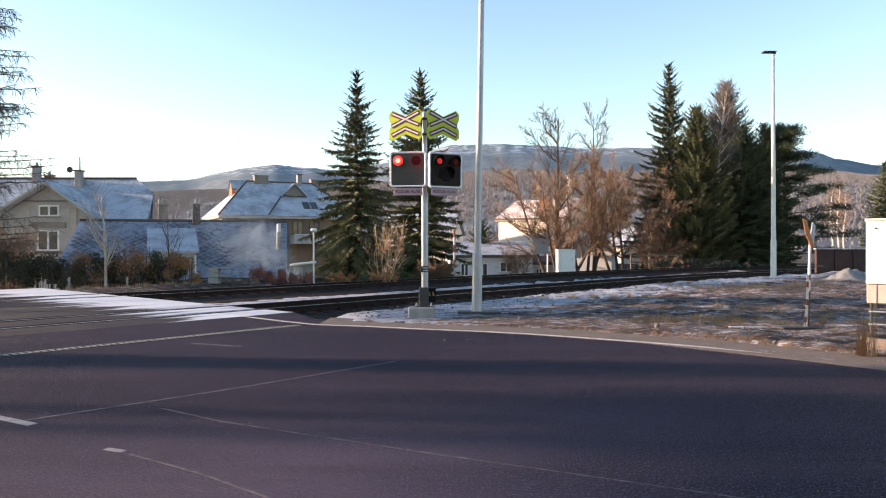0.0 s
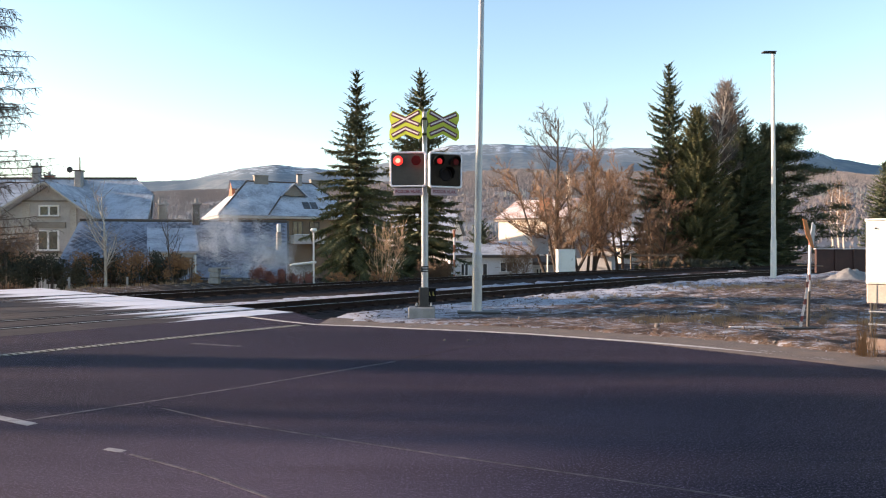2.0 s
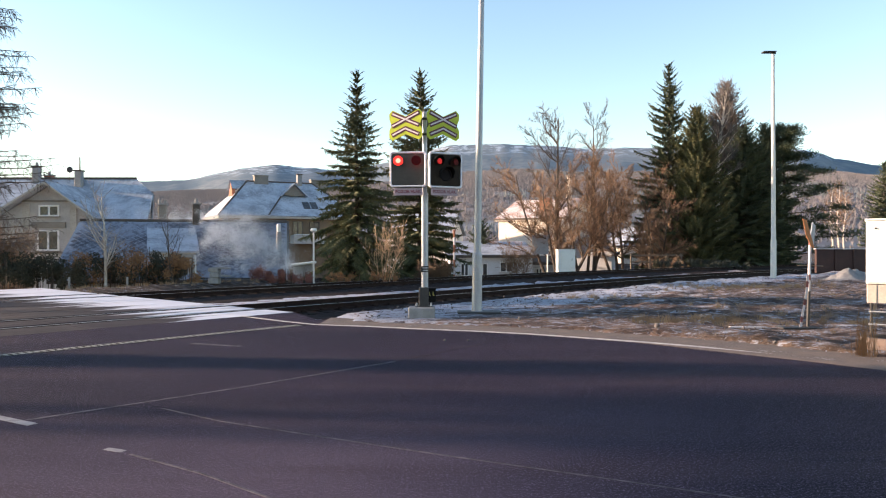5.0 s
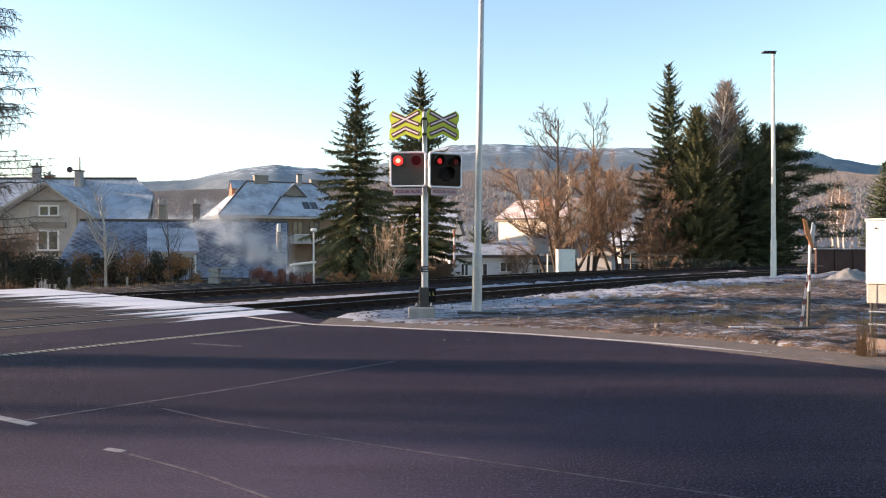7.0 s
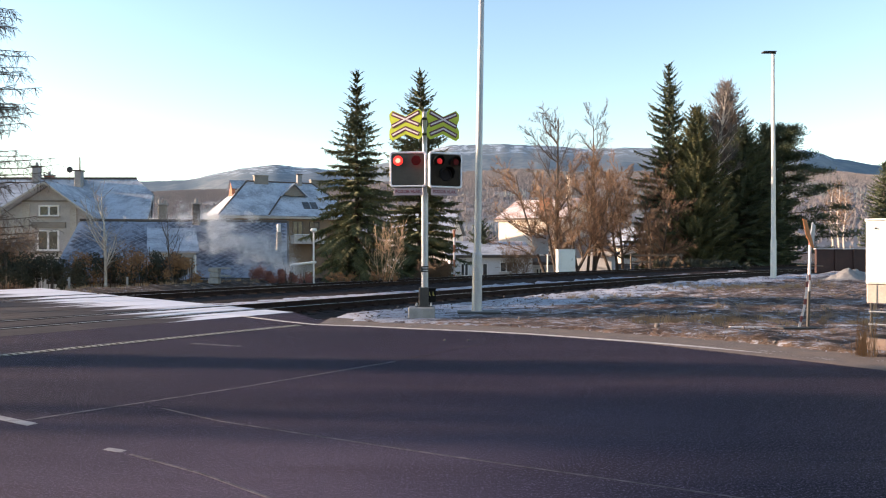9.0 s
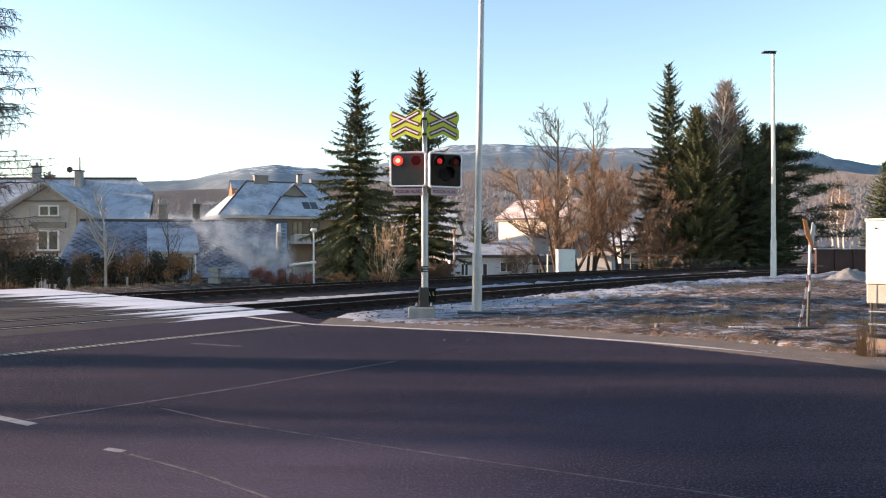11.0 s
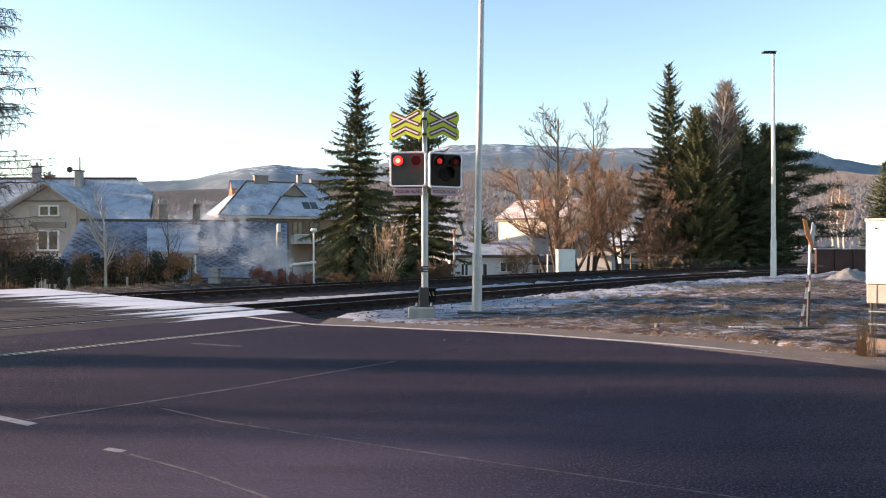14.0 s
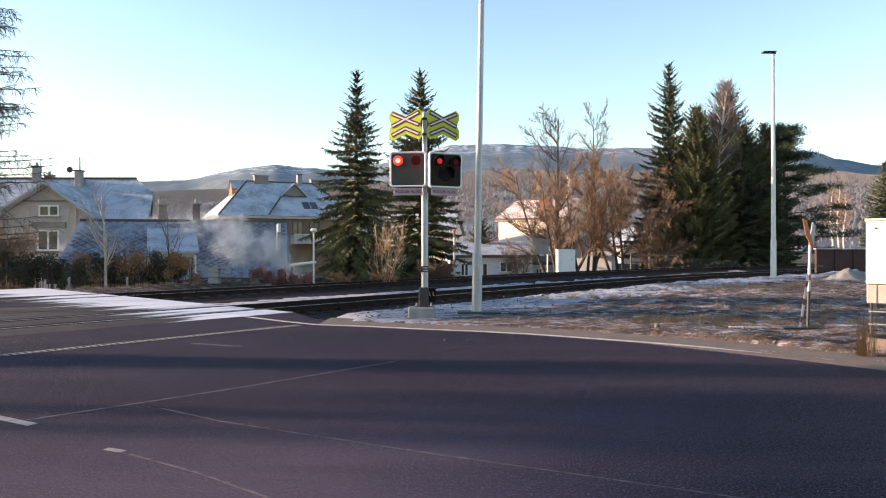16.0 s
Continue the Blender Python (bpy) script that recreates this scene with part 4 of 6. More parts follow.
    part("downpipe", Geo().tube((0.95, 0.08, 1.1), (0.95, 0.08, -2.2), 0.06, 0.06, 10), PAINTWHITE, lean, "white downpipe")
    for x in (-0.55, 0.35):
        part("lean_to_window", Geo().box((x, 0.17, 0.4), (0.55, 0.05, 0.9), 0.01), PANE, lean)
    a, b, c = (back @ Vector(p) for p in ((-15.2, 39.2, 0), (-13.1, 38.4, 0), (-8.36, 36.8, 0)))
    chimney(h, a.x, a.y, 2.0, 3.75, 0.42, 0.42, WALLBAND, 2)
    chimney(h, b.x, b.y, 1.8, 3.75, 0.36, 0.36, DARKTRIM, 1)
    flue = part("flue", Geo().tube((c.x, c.y, 1.1), (c.x, c.y, 2.25), 0.14, 0.14, 14), CONCRETE, h, "pale flue pipe")
    part("flue_cap", Geo().tube((c.x, c.y, 2.25), (c.x, c.y, 2.66), 0.1, 0.1, 12), PAINTWHITE, flue)


def build_villa():
    """The plastered villa with a cross gable, at the end of the row."""
    h = thing("gabled_villa", "beige plastered villa with frosted roof and white windows", "house", pose(0, 0, 0))
    yw = 42.6
    xl, xr, xm = -26.6, -20.9, -23.2
    za = 5.1
    wall = Geo()
    wall.prism([(xl, -2.6), (xr, -2.6), (xr, 3.4), (xm, za), (xl, 3.0)], yw, yw + 0.4)
    wall.box(((xl + xr) / 2, yw + 4, 0.3), (xr - xl, 7.6, 5.7))
    part("wall", wall, WALLBEIGE, h)
    wing = Geo().box((-23.9, 47.2, 0.2), (6.2, 6.0, 5.6)).box((-20.0, 45.6, 0.2), (3.2, 2.8, 5.6))
    part("wing_wall", wing, WALLBEIGE, h)
    wing = Geo().box((-34, 47.2, 0.2), (14, 6.0, 5.6))
    part("wing_wall", wing, WALLBEIGE, h)
    for z, t in ((1.15, 0.12), (2.78, 0.36), (4.2, 0.12)):
        part("string_course", Geo().box((xm, yw - 0.03, z), (2.0 if t > 0.2 else (5.0 if z < 2 else 3.2), 0.08, t), 0.01), WALLBAND, h)
    for x in (-24.55, -21.75):
        part("pilaster", Geo().box((x, yw - 0.035, 1.3), (0.4, 0.09, 5.4), 0.01), WALLTRIM, h)
    board = Geo().box((0, 0, 0), (1.0, 0.05, 0.17), 0.012).mesh("siding_board", WALLBEIGE)
    for i in range(17):
        for x, w in ((-25.75, 1.9), (-21.22, 0.6)):
            part("siding_board", board, None, h, m=pose(x, yw - 0.02, -0.9 + 0.2 * i) @ Matrix.Diagonal((w, 1, 1, 1)))
    window(h, -23.2, 3.62, 1.2, 0.66, yw, 1)
    window(h, -23.25, 1.87, 1.3, 1.22, yw, 1)
    # main roof with a clipped gable at its end
    ye, yr = 43.6, 47.4
    ze, zr = 2.95, 5.95
    x1 = -17.9
    roof = part("roof", Geo().slab([(-45, ye, ze), (x1, ye, ze), (x1 - 0.55, 46.0, 4.85), (-20.1, yr, zr), (-45, yr, zr)], 0.15).slab([(-45, 51.2, ze), (x1 - 2.7, 51.2, ze), (x1 - 1.6, 48.8, 4.85), (-20.1, yr, zr), (-45, yr, zr)], 0.15), FROSTROOF, h, "frosted grey roof")
    part("clipped_gable", Geo().slab([(x1 - 0.5, 46.0, 4.87), (x1 - 1.55, 48.8, 4.87), (-20.1, yr, zr + 0.02)], 0.12), FROSTROOF, roof)
    g = Geo().add([(x1 - 0.6, ye + 0.4, -2.5), (x1 - 3.1, 50.8, -2.5), (x1 - 2.0, 48.8, 4.7), (x1 - 1.0, 46.0, 4.7), (x1 - 0.3, ye + 0.4, -2.5), (x1 - 2.8, 50.8, -2.5), (x1 - 1.8, 48.8, 4.7), (x1 - 0.8, 46.0, 4.7)], [(0, 1, 2, 3), (4, 7, 6, 5), (0, 4, 5, 1), (1, 5, 6, 2), (2, 6, 7, 3), (3, 7, 4, 0)])
    part("end_gable", g, DARKTRIM, h)
    gutter(h, (-45, ye - 0.06, ze - 0.05), (x1, ye - 0.06, ze - 0.05))
    part("ridge", Geo().tube((-45, yr, zr + 0.02), (-20.1, yr, zr + 0.02), 0.09, 0.09, 8), DARKTRIM, roof)
    # cross gable
    ov = 0.55
    part("gable_roof", Geo().slab([(xm, yw - ov, za + 0.2), (xm, 47, za + 0.2), (xr + 0.55, 47, 3.22), (xr + 0.55, yw - ov, 3.22)], 0.12).slab([(xm, yw - ov, za + 0.2), (xm, 47, za + 0.2), (xl - 0.5, 47, 2.9), (xl - 0.5, yw - ov, 2.9)], 0.12), FROSTROOF, h, "frosted cross gable roof")
    g = Geo()
    for xa, zz in ((xr + 0.55, 3.22), (xl - 0.5, 2.9)):
        g.prism([(xm, za + 0.22), (xa, zz + 0.02), (xa, zz - 0.12), (xm, za + 0.06)], yw - ov - 0.06, yw - ov)
    part("bargeboard", g, WALLTRIM, h, "pale bargeboard")
    chimney(h, -26.5, 47.2, 5.4, 6.7, 0.42, 0.42)
    chimney(h, -25.9, 47.6, 5.4, 6.15, 0.5, 0.4, BRICK)
    c = chimney(h, -23.45, 46.6, 5.0, 6.35, 0.42, 0.42, None, 0)
    part("mast", Geo().tube((-23.4, 46.6, 6.3), (-23.4, 46.6, 7.3), 0.05, 0.035, 8), DARKTRIM, c)
    part("dish", Geo().tube((-23.95, 46.4, 6.45), (-23.95, 46.33, 6.45), 0.2, 0.16, 16).tube((-23.95, 46.4, 5.7), (-23.95, 46.4, 6.45), 0.015, 0.015, 6), DARKSTEEL, h, "satellite dish")


def build_hip_house():
    """The large house with the hipped, frosted roof."""
    h = thing("hip_roofed_house", "large ochre house with a frosted hipped roof", "house", pose(-22.2, 71.5, 0, 0, 0, 27))
    w, d = 15.0, 11.0
    part("wall", Geo().box((w / 2, d / 2, 0.9), (w - 0.9, d - 0.9, 7.6), 0.0), WALLBROWN, h)
    ze, zr = 4.7, 8.6
    a, b = (3.9, 5.5), (w - 3.9, 5.5)
    part("roof", Geo().slab([(0, 0, ze), (w, 0, ze), (b[0], b[1], zr), (a[0], a[1], zr)], 0.16).slab([(0, d, ze), (w, d, ze), (b[0], b[1], zr), (a[0], a[1], zr)], 0.16).slab([(0, 0, ze), (0, d, ze), (a[0], a[1], zr)], 0.16).slab([(w, 0, ze), (w, d, ze), (b[0], b[1], zr)], 0.16), FROSTROOF, h, "frosted hipped roof")
    part("cornice", Geo().box((w / 2, d / 2, 4.5), (w - 0.1, d - 0.1, 0.22), 0.02), WALLTRIM, h)
    g = Geo()
    for p, q in (((0, 0, ze), (*a, zr)), ((w, 0, ze), (*b, zr)), ((*a, zr), (*b, zr))):
        g.tube(p, q, 0.1, 0.1, 6)
    part("ridge_cap", g, DARKTRIM, h)
    part("valley_gutter", Geo().tube((5.0, 0.05, 4.78), (7.4, 3.6, 7.3), 0.08, 0.08, 6), DARKTRIM, h)
    # small gablet on the hip and a triangular dormer
    g = Geo().add([(2.1, 4.1, 7.64), (2.1, 6.9, 7.64), (2.1, 5.5, 8.66), (4.0, 5.5, 8.66), (3.0, 4.1, 7.64), (3.0, 6.9, 7.64)], [(0, 2, 3, 4), (1, 5, 3, 2)])
    part("gablet_roof", g, FROSTROOF, h)
    part("gablet", Geo().add([(2.2, 4.2, 6.6), (2.2, 6.8, 6.6), (2.2, 5.5, 8.56), (2.5, 4.2, 6.6), (2.5, 6.8, 6.6), (2.5, 5.5, 8.56)], [(0, 1, 2), (3, 5, 4), (0, 2, 5, 3), (1, 4, 5, 2)]), BRICK, h, "small boarded gable")
    dm = part("dormer", Geo().prism([(7.2, 7.0), (9.6, 7.0), (8.4, 8.15)], 2.9, 3.5), WALLBAND, h, "triangular dormer")
    part("dormer_roof", Geo().slab([(8.4, 2.6, 8.35), (8.4, 5.5, 8.35), (9.9, 5.5, 6.95), (9.9, 2.6, 6.95)], 0.1).slab([(8.4, 2.6, 8.35), (8.4, 5.5, 8.35), (6.9, 5.5, 6.95), (6.9, 2.6, 6.95)], 0.1), FROSTROOF, dm)
    for i in range(2):
        x = 9.0 + 0.85 * i
        part("skylight", Geo().slab([(x, 1.15, 5.6), (x + 0.7, 1.15, 5.6), (x + 0.7, 2.1, 6.3), (x, 2.1, 6.3)], 0.06), PANE, h, "dark skylight")
    chimney(h, 5.4, 5.4, 8.2, 9.2, 1.5, 0.7, WALLBAND, 0)
    chimney(h, 12.0, 5.8, 7.2, 9.0, 1.9, 0.7, WALLBAND, 0)
    chimney(h, 9.6, 5.2, 8.2, 9.5, 0.5, 0.5, None, 0)
    for x in (3.0, 6.5):
        window(h, x, 3.0, 1.1, 1.4, 0.45, 1)
    bal = part("balcony", Geo().box((9.0, -0.35, 2.25), (3.4, 1.5, 0.9), 0.03), WALLBEIGE, h, "balcony with a solid parapet")
    part("balcony_rail", Geo().box((9.0, -1.06, 2.76), (3.4, 0.1, 0.08), 0.01), PAINTWHITE, bal)
    for x in (8.1, 9.9):
        window(h, x, 3.4, 1.1, 1.5, 0.45, 1, False, DARKTRIM)
    g = Geo()
    g.tube((0.9, 0.4, 4.5), (0.9, 0.4, -2), 0.06, 0.06, 8)
    part("downpipe", g, DARKTRIM, h)


def simple_house(name, label, m, w, d, z0, ze, zr, wall, roof, wins=(), flat=False):
    h = thing(name, label, "house", m)
    g = Geo().box((w / 2, d / 2, (z0 + ze) / 2), (w, d, ze - z0))
    if not flat:
        for x in (0.12, w - 0.12):
            g.add([(x - 0.1, 0, ze - 0.05), (x - 0.1, d, ze - 0.05), (x - 0.1, d / 2, zr - 0.12), (x + 0.1, 0, ze - 0.05), (x + 0.1, d, ze - 0.05), (x + 0.1, d / 2, zr - 0.12)], [(0, 1, 2), (3, 5, 4), (0, 2, 5, 3), (1, 4, 5, 2), (0, 3, 4, 1)])
    part("wall", g, wall, h)
    o = 0.4
    if flat:
        part("roof", Geo().slab([(-o, -o, ze + 0.1), (w + o, -o, ze + 0.1), (w + o, d + o, zr), (-o, d + o, zr)], 0.2), roof, h)
    else:
        part("roof", Geo().slab([(-o, -o, ze), (w + o, -o, ze), (w + o, d / 2, zr), (-o, d / 2, zr)], 0.15).slab([(-o, d + o, ze), (w + o, d + o, ze), (w + o, d / 2, zr), (-o, d / 2, zr)], 0.15), roof, h)
    part("fascia", Geo().box((w / 2, -o - 0.03, ze - 0.05), (w + 2 * o, 0.06, 0.22), 0.01), DARKTRIM, h)
    for x, z, ww, hh in wins:
        window(h, x, z, ww, hh, 0.0, 1)
    return h


def build_far_houses():
    h = simple_house("cream_house", "sunlit cream house with a frosted roof and brick chimney", pose(6.5, 84.5, 0, 0, 0, -38), 8.4, 9.0, -4, 4.7, 7.1, WALLCREAM, TILEROOF)
    chimney(h, 5.4, 1.6, 5.0, 7.0, 1.3, 0.8, BRICK, 0)
    chimney(h, 7.4, 3.4, 6.0, 9.6, 0.5, 0.5, WALLCREAM, 0)
    part("cornice", Geo().box((4.2, -0.2, 4.55), (9.0, 0.4, 0.2), 0.03), WALLCREAM, h)
    simple_house("long_low_house", "long low white house with a frosted flat roof", pose(0.6, 60.2, 0, 0, 0, 3), 6.9, 6.0, -3, 0.75, 2.0, WALLWHITE, FROSTROOF, ((1.2, -0.4, 0.7, 1.1), (2.7, -0.5, 0.9, 1.3), (4.7, -0.2, 1.1, 0.9)), True)
    simple_house("grey_gabled_house", "grey-white house with its gable towards the tracks", pose(15.4, 66.0, 0, 0, 0, 74), 7.0, 4.6, -3, 0.9, 2.6, WALLWHITE, FROSTROOF)
    h = simple_house("white_annexe", "small white annexe with a dark door", pose(7.6, 62.5, 0, 0, 0, 2), 2.3, 3.0, -3, 0.1, 0.7, WALLWHITE, DARKTRIM, ((0.7, -1.0, 0.6, 1.3),), True)
    simple_house("sunlit_white_house", "sunlit white house behind the bare trees", pose(21.0, 92.0, 0, 0, 0, -40), 9.0, 7.0, -4, 1.6, 4.0, WALLCREAM, FROSTROOF)
    simple_house("distant_house", "distant house with a pale frosted roof", pose(41.0, 105.0, 0, 0, 0, 10), 10.0, 8.0, -4, 2.4, 5.2, WALLWHITE, FROSTROOF, ((3.0, 1.0, 1.1, 1.3), (6.5, 1.0, 1.1, 1.3)))
    simple_house("pale_distant_house", "pale distant house behind the spruces", pose(-8.0, 96.0, 0, 0, 0, -15), 9.0, 8.0, -4, 3.2, 6.0, WALLCREAM, FROSTROOF, ((2.5, 1.5, 1.1, 1.3), (6.0, 1.5, 1.1, 1.3)))


TILEROOF = surface("frosted_red_tiles", (0.36, 0.21, 0.17), (0.28, 0.165, 0.14), 0.8, 0.9, where="World", fine=6.0, frost=(0.56, 0.52, 0.53), cover=(0.40, 0.54))
WALLTRIM = surface("pale_plaster_trim", (0.43, 0.40, 0.36), (0.36, 0.335, 0.30), 1.5, 0.95, where="World", fine=12.0)
SLATEBED = surface("frosted_slate_bed", (0.30, 0.335, 0.41), (0.22, 0.25, 0.32), 2.0, 0.9, where="World")
build_slate_house()
build_villa()
build_hip_house()
build_far_houses()


# ---------------------------------------------------------------- trees and shrubs
def needle_spray(g, p, d, ln, w, rnd):
    """One twig of needles: two crossed slips."""
    side = d.cross(Vector((0, 0, 1)))
    side = side.normalized() if side.length > 0.01 else Vector((1, 0, 0))
    up = side.cross(d).normalized()
    q = p + d * ln
    m = p + d * ln * 0.4
    g.add([p, m + side * w, q, m - side * w, m + up * w * 0.7, m - up * w * 0.7], [(0, 1, 2, 3), (0, 4, 2, 5)])


def conifer(name, label, m, height, radius, needles, seed, bare=0.05, density=1.0, power=0.9, droop=0.35, thin=1.0, fill=1, whorl=0.0, cap=99.0):
    rnd = random.Random(seed)
    t = thing(name, label, "tree", m)
    tr = Geo()
    r0 = 0.011 * height + 0.05
    k = 8
    pts = [Vector((0.04 * math.sin(i * 1.7 + seed), 0.04 * math.cos(i * 2.1), height * i / k)) for i in range(k + 1)]
    for i in range(k):
        tr.tube(pts[i] + Vector((0, 0, -0.6 if i == 0 else 0)), pts[i + 1], r0 * (1 - 0.93 * i / k), r0 * (1 - 0.93 * (i + 1) / k), 9, False)
    crown = Geo()
    z = height * bare
    while z < height - 0.15:
        f = (z - height * bare) / (height * (1 - bare))
        reach = radius * (1 - f) ** power + 0.12
        n = max(4, int((7 + 5 * (1 - f)) * density))
        start = rnd.uniform(0, 6.28)
        tier = rnd.uniform(1 - whorl, 1.05)
        for i in range(n):
            a = start + 2 * math.pi * i / n + rnd.uniform(-0.3, 0.3)
            ln = min(reach, cap) * tier * rnd.uniform(0.5, 1.22)
            zz = z + rnd.uniform(-0.12, 0.12)
            rise = 0.55 * f + 0.10
            p0 = Vector((0, 0, zz))
            out = Vector((math.cos(a), math.sin(a), 0))
            steps = max(3, int(ln / 0.17))
            prev = p0
            for j in range(1, steps + 1):
                u = j / steps
                q = p0 + out * ln * u + Vector((0, 0, ln * (rise * u - droop * u * u * (1.3 - f) + 0.16 * u ** 4)))
                d = (q - prev).normalized()
                side = Vector((-out.y, out.x, 0))
                if u > 0.18:
                    for sgn in (-1, 1) * fill:
                        sl = min(0.55 - 0.2 * (whorl > 0), 0.42 * ln * (1.15 - u)) * rnd.uniform(0.6, 1.2) + 0.1 - 0.05 * f
                        dd = (d * 0.7 + side * sgn * rnd.uniform(0.5, 1.0) + Vector((0, 0, rnd.uniform(-0.55 - 0.35 * (whorl > 0), 0.12)))).normalized()
                        needle_spray(crown, prev.lerp(q, rnd.random()), dd, sl, 0.045 * thin * rnd.uniform(0.8, 1.4), rnd)
                    for _ in range(int(3.4 - 3 * f) if whorl else int(rnd.random() < 0.6)):
                        needle_spray(crown, prev.lerp(q, rnd.random()) + side * rnd.uniform(-0.15, 0.15) * (whorl > 0), Vector((rnd.uniform(-0.4, 0.4), rnd.uniform(-0.4, 0.4), -1)).normalized(), rnd.uniform(0.12, 0.36), 0.04 * thin, rnd)
                    if rnd.random() < 0.5:
                        needle_spray(crown, q, Vector((rnd.uniform(-0.5, 0.5) + out.x, rnd.uniform(-0.5, 0.5) + out.y, 0.7)).normalized(), rnd.uniform(0.1, 0.25), 0.04 * thin, rnd)
                if j == steps:
                    needle_spray(crown, q, d, 0.25, 0.04 * thin, rnd)
                prev = q
            if ln > 0.5:
                tr.tube(p0, p0 + out * ln * 0.5 + Vector((0, 0, ln * (rise * 0.5 - droop * 0.25 * (1.3 - f)))), 0.012 + 0.012 * ln, 0.008, 4, False)
        z += (0.34 + 0.25 * whorl - 0.12 * f) / density ** 0.5 * (height / 10) ** 0.35 * rnd.uniform(0.8, 1.2)
    for i in range(14):
        needle_spray(crown, Vector((0, 0, height - 0.75 + 0.05 * i)), Vector((rnd.uniform(-1, 1), rnd.uniform(-1, 1), 1.1)).normalized(), 0.30 - 0.012 * i, 0.03, rnd)
    part("trunk", tr, BARK, t)
    part("crown", crown, needles, t)
    return t


def grow(limbs, twigs, p, d, ln, r, level, rnd, spec):
    """A bare branch and all that grows on it."""
    steps = 4 if level < spec["deep"] else 2
    q, prev = p, p
    rr = r
    for i in range(steps):
        d = (d + Vector((rnd.uniform(-1, 1), rnd.uniform(-1, 1), rnd.uniform(-0.6, 1))) * spec["wander"] + Vector((0, 0, spec["lift"] if level else 0.0))).normalized()
        q = prev + d * ln / steps
        r2 = max(spec["tip"], rr * (0.86 if level < spec["deep"] else 0.7))
        (limbs if level < 2 else twigs).tube(prev, q, rr, r2, 7 if level == 0 else (5 if level == 1 else 3), False)
        rr = r2
        if level < spec["deep"] and (i > 0 or level > 0):
            for _ in range(spec["side"][level]):
                a = rnd.uniform(0, 6.28)
                u = d.orthogonal().normalized()
                u.rotate(Matrix.Rotation(a, 3, d).to_quaternion())
                nd = (d * spec["forward"] + u + Vector((0, 0, spec["up"]))).normalized()
                grow(limbs, twigs, prev.lerp(q, rnd.random()), nd, ln * rnd.uniform(*spec["shrink"]) * (spec["first"] if level == 0 else 1.0), rr * 0.55, level + 1, rnd, spec)
        prev = q
    if level < spec["deep"]:
        for _ in range(2):
            nd = (d + Vector((rnd.uniform(-0.6, 0.6), rnd.uniform(-0.6, 0.6), rnd.uniform(0, 0.5)))).normalized()
            grow(limbs, twigs, q, nd, ln * rnd.uniform(*spec["shrink"]), rr * 0.7, level + 1, rnd, spec)


def bare_tree(name, label, m, height, seed, stems=1, twig=None, bark=None, spread_=0.25, deep=4, side=(2, 3, 3, 3), lift=0.06, tip=0.008, r=None, shrink=(0.45, 0.68), wander=0.16, up=0.15, category="tree", group="", forward=0.75, stem=0.5, first=1.0):
    rnd = random.Random(seed)
    t = thing(name, label, category, m, group)
    limbs, twigs = Geo(), Geo()
    spec = dict(deep=deep, wander=wander, lift=lift, tip=tip, side=side, forward=forward, first=first, up=up, shrink=shrink)
    for i in range(stems):
        a = 2 * math.pi * i / stems + rnd.uniform(-0.4, 0.4)
        d = Vector((spread_ * math.cos(a), spread_ * math.sin(a), 1)).normalized() if stems > 1 else Vector((rnd.uniform(-0.05, 0.05), rnd.uniform(-0.05, 0.05), 1)).normalized()
        grow(limbs, twigs, Vector((0.12 * math.cos(a) * (stems > 1), 0.12 * math.sin(a) * (stems > 1), -0.4)), d, height * stem * rnd.uniform(0.92, 1.06), r or 0.016 * height, 0, rnd, spec)
    part("trunk", limbs, bark or BARK, t)
    part("crown", twigs, twig or TWIG, t)
    return t


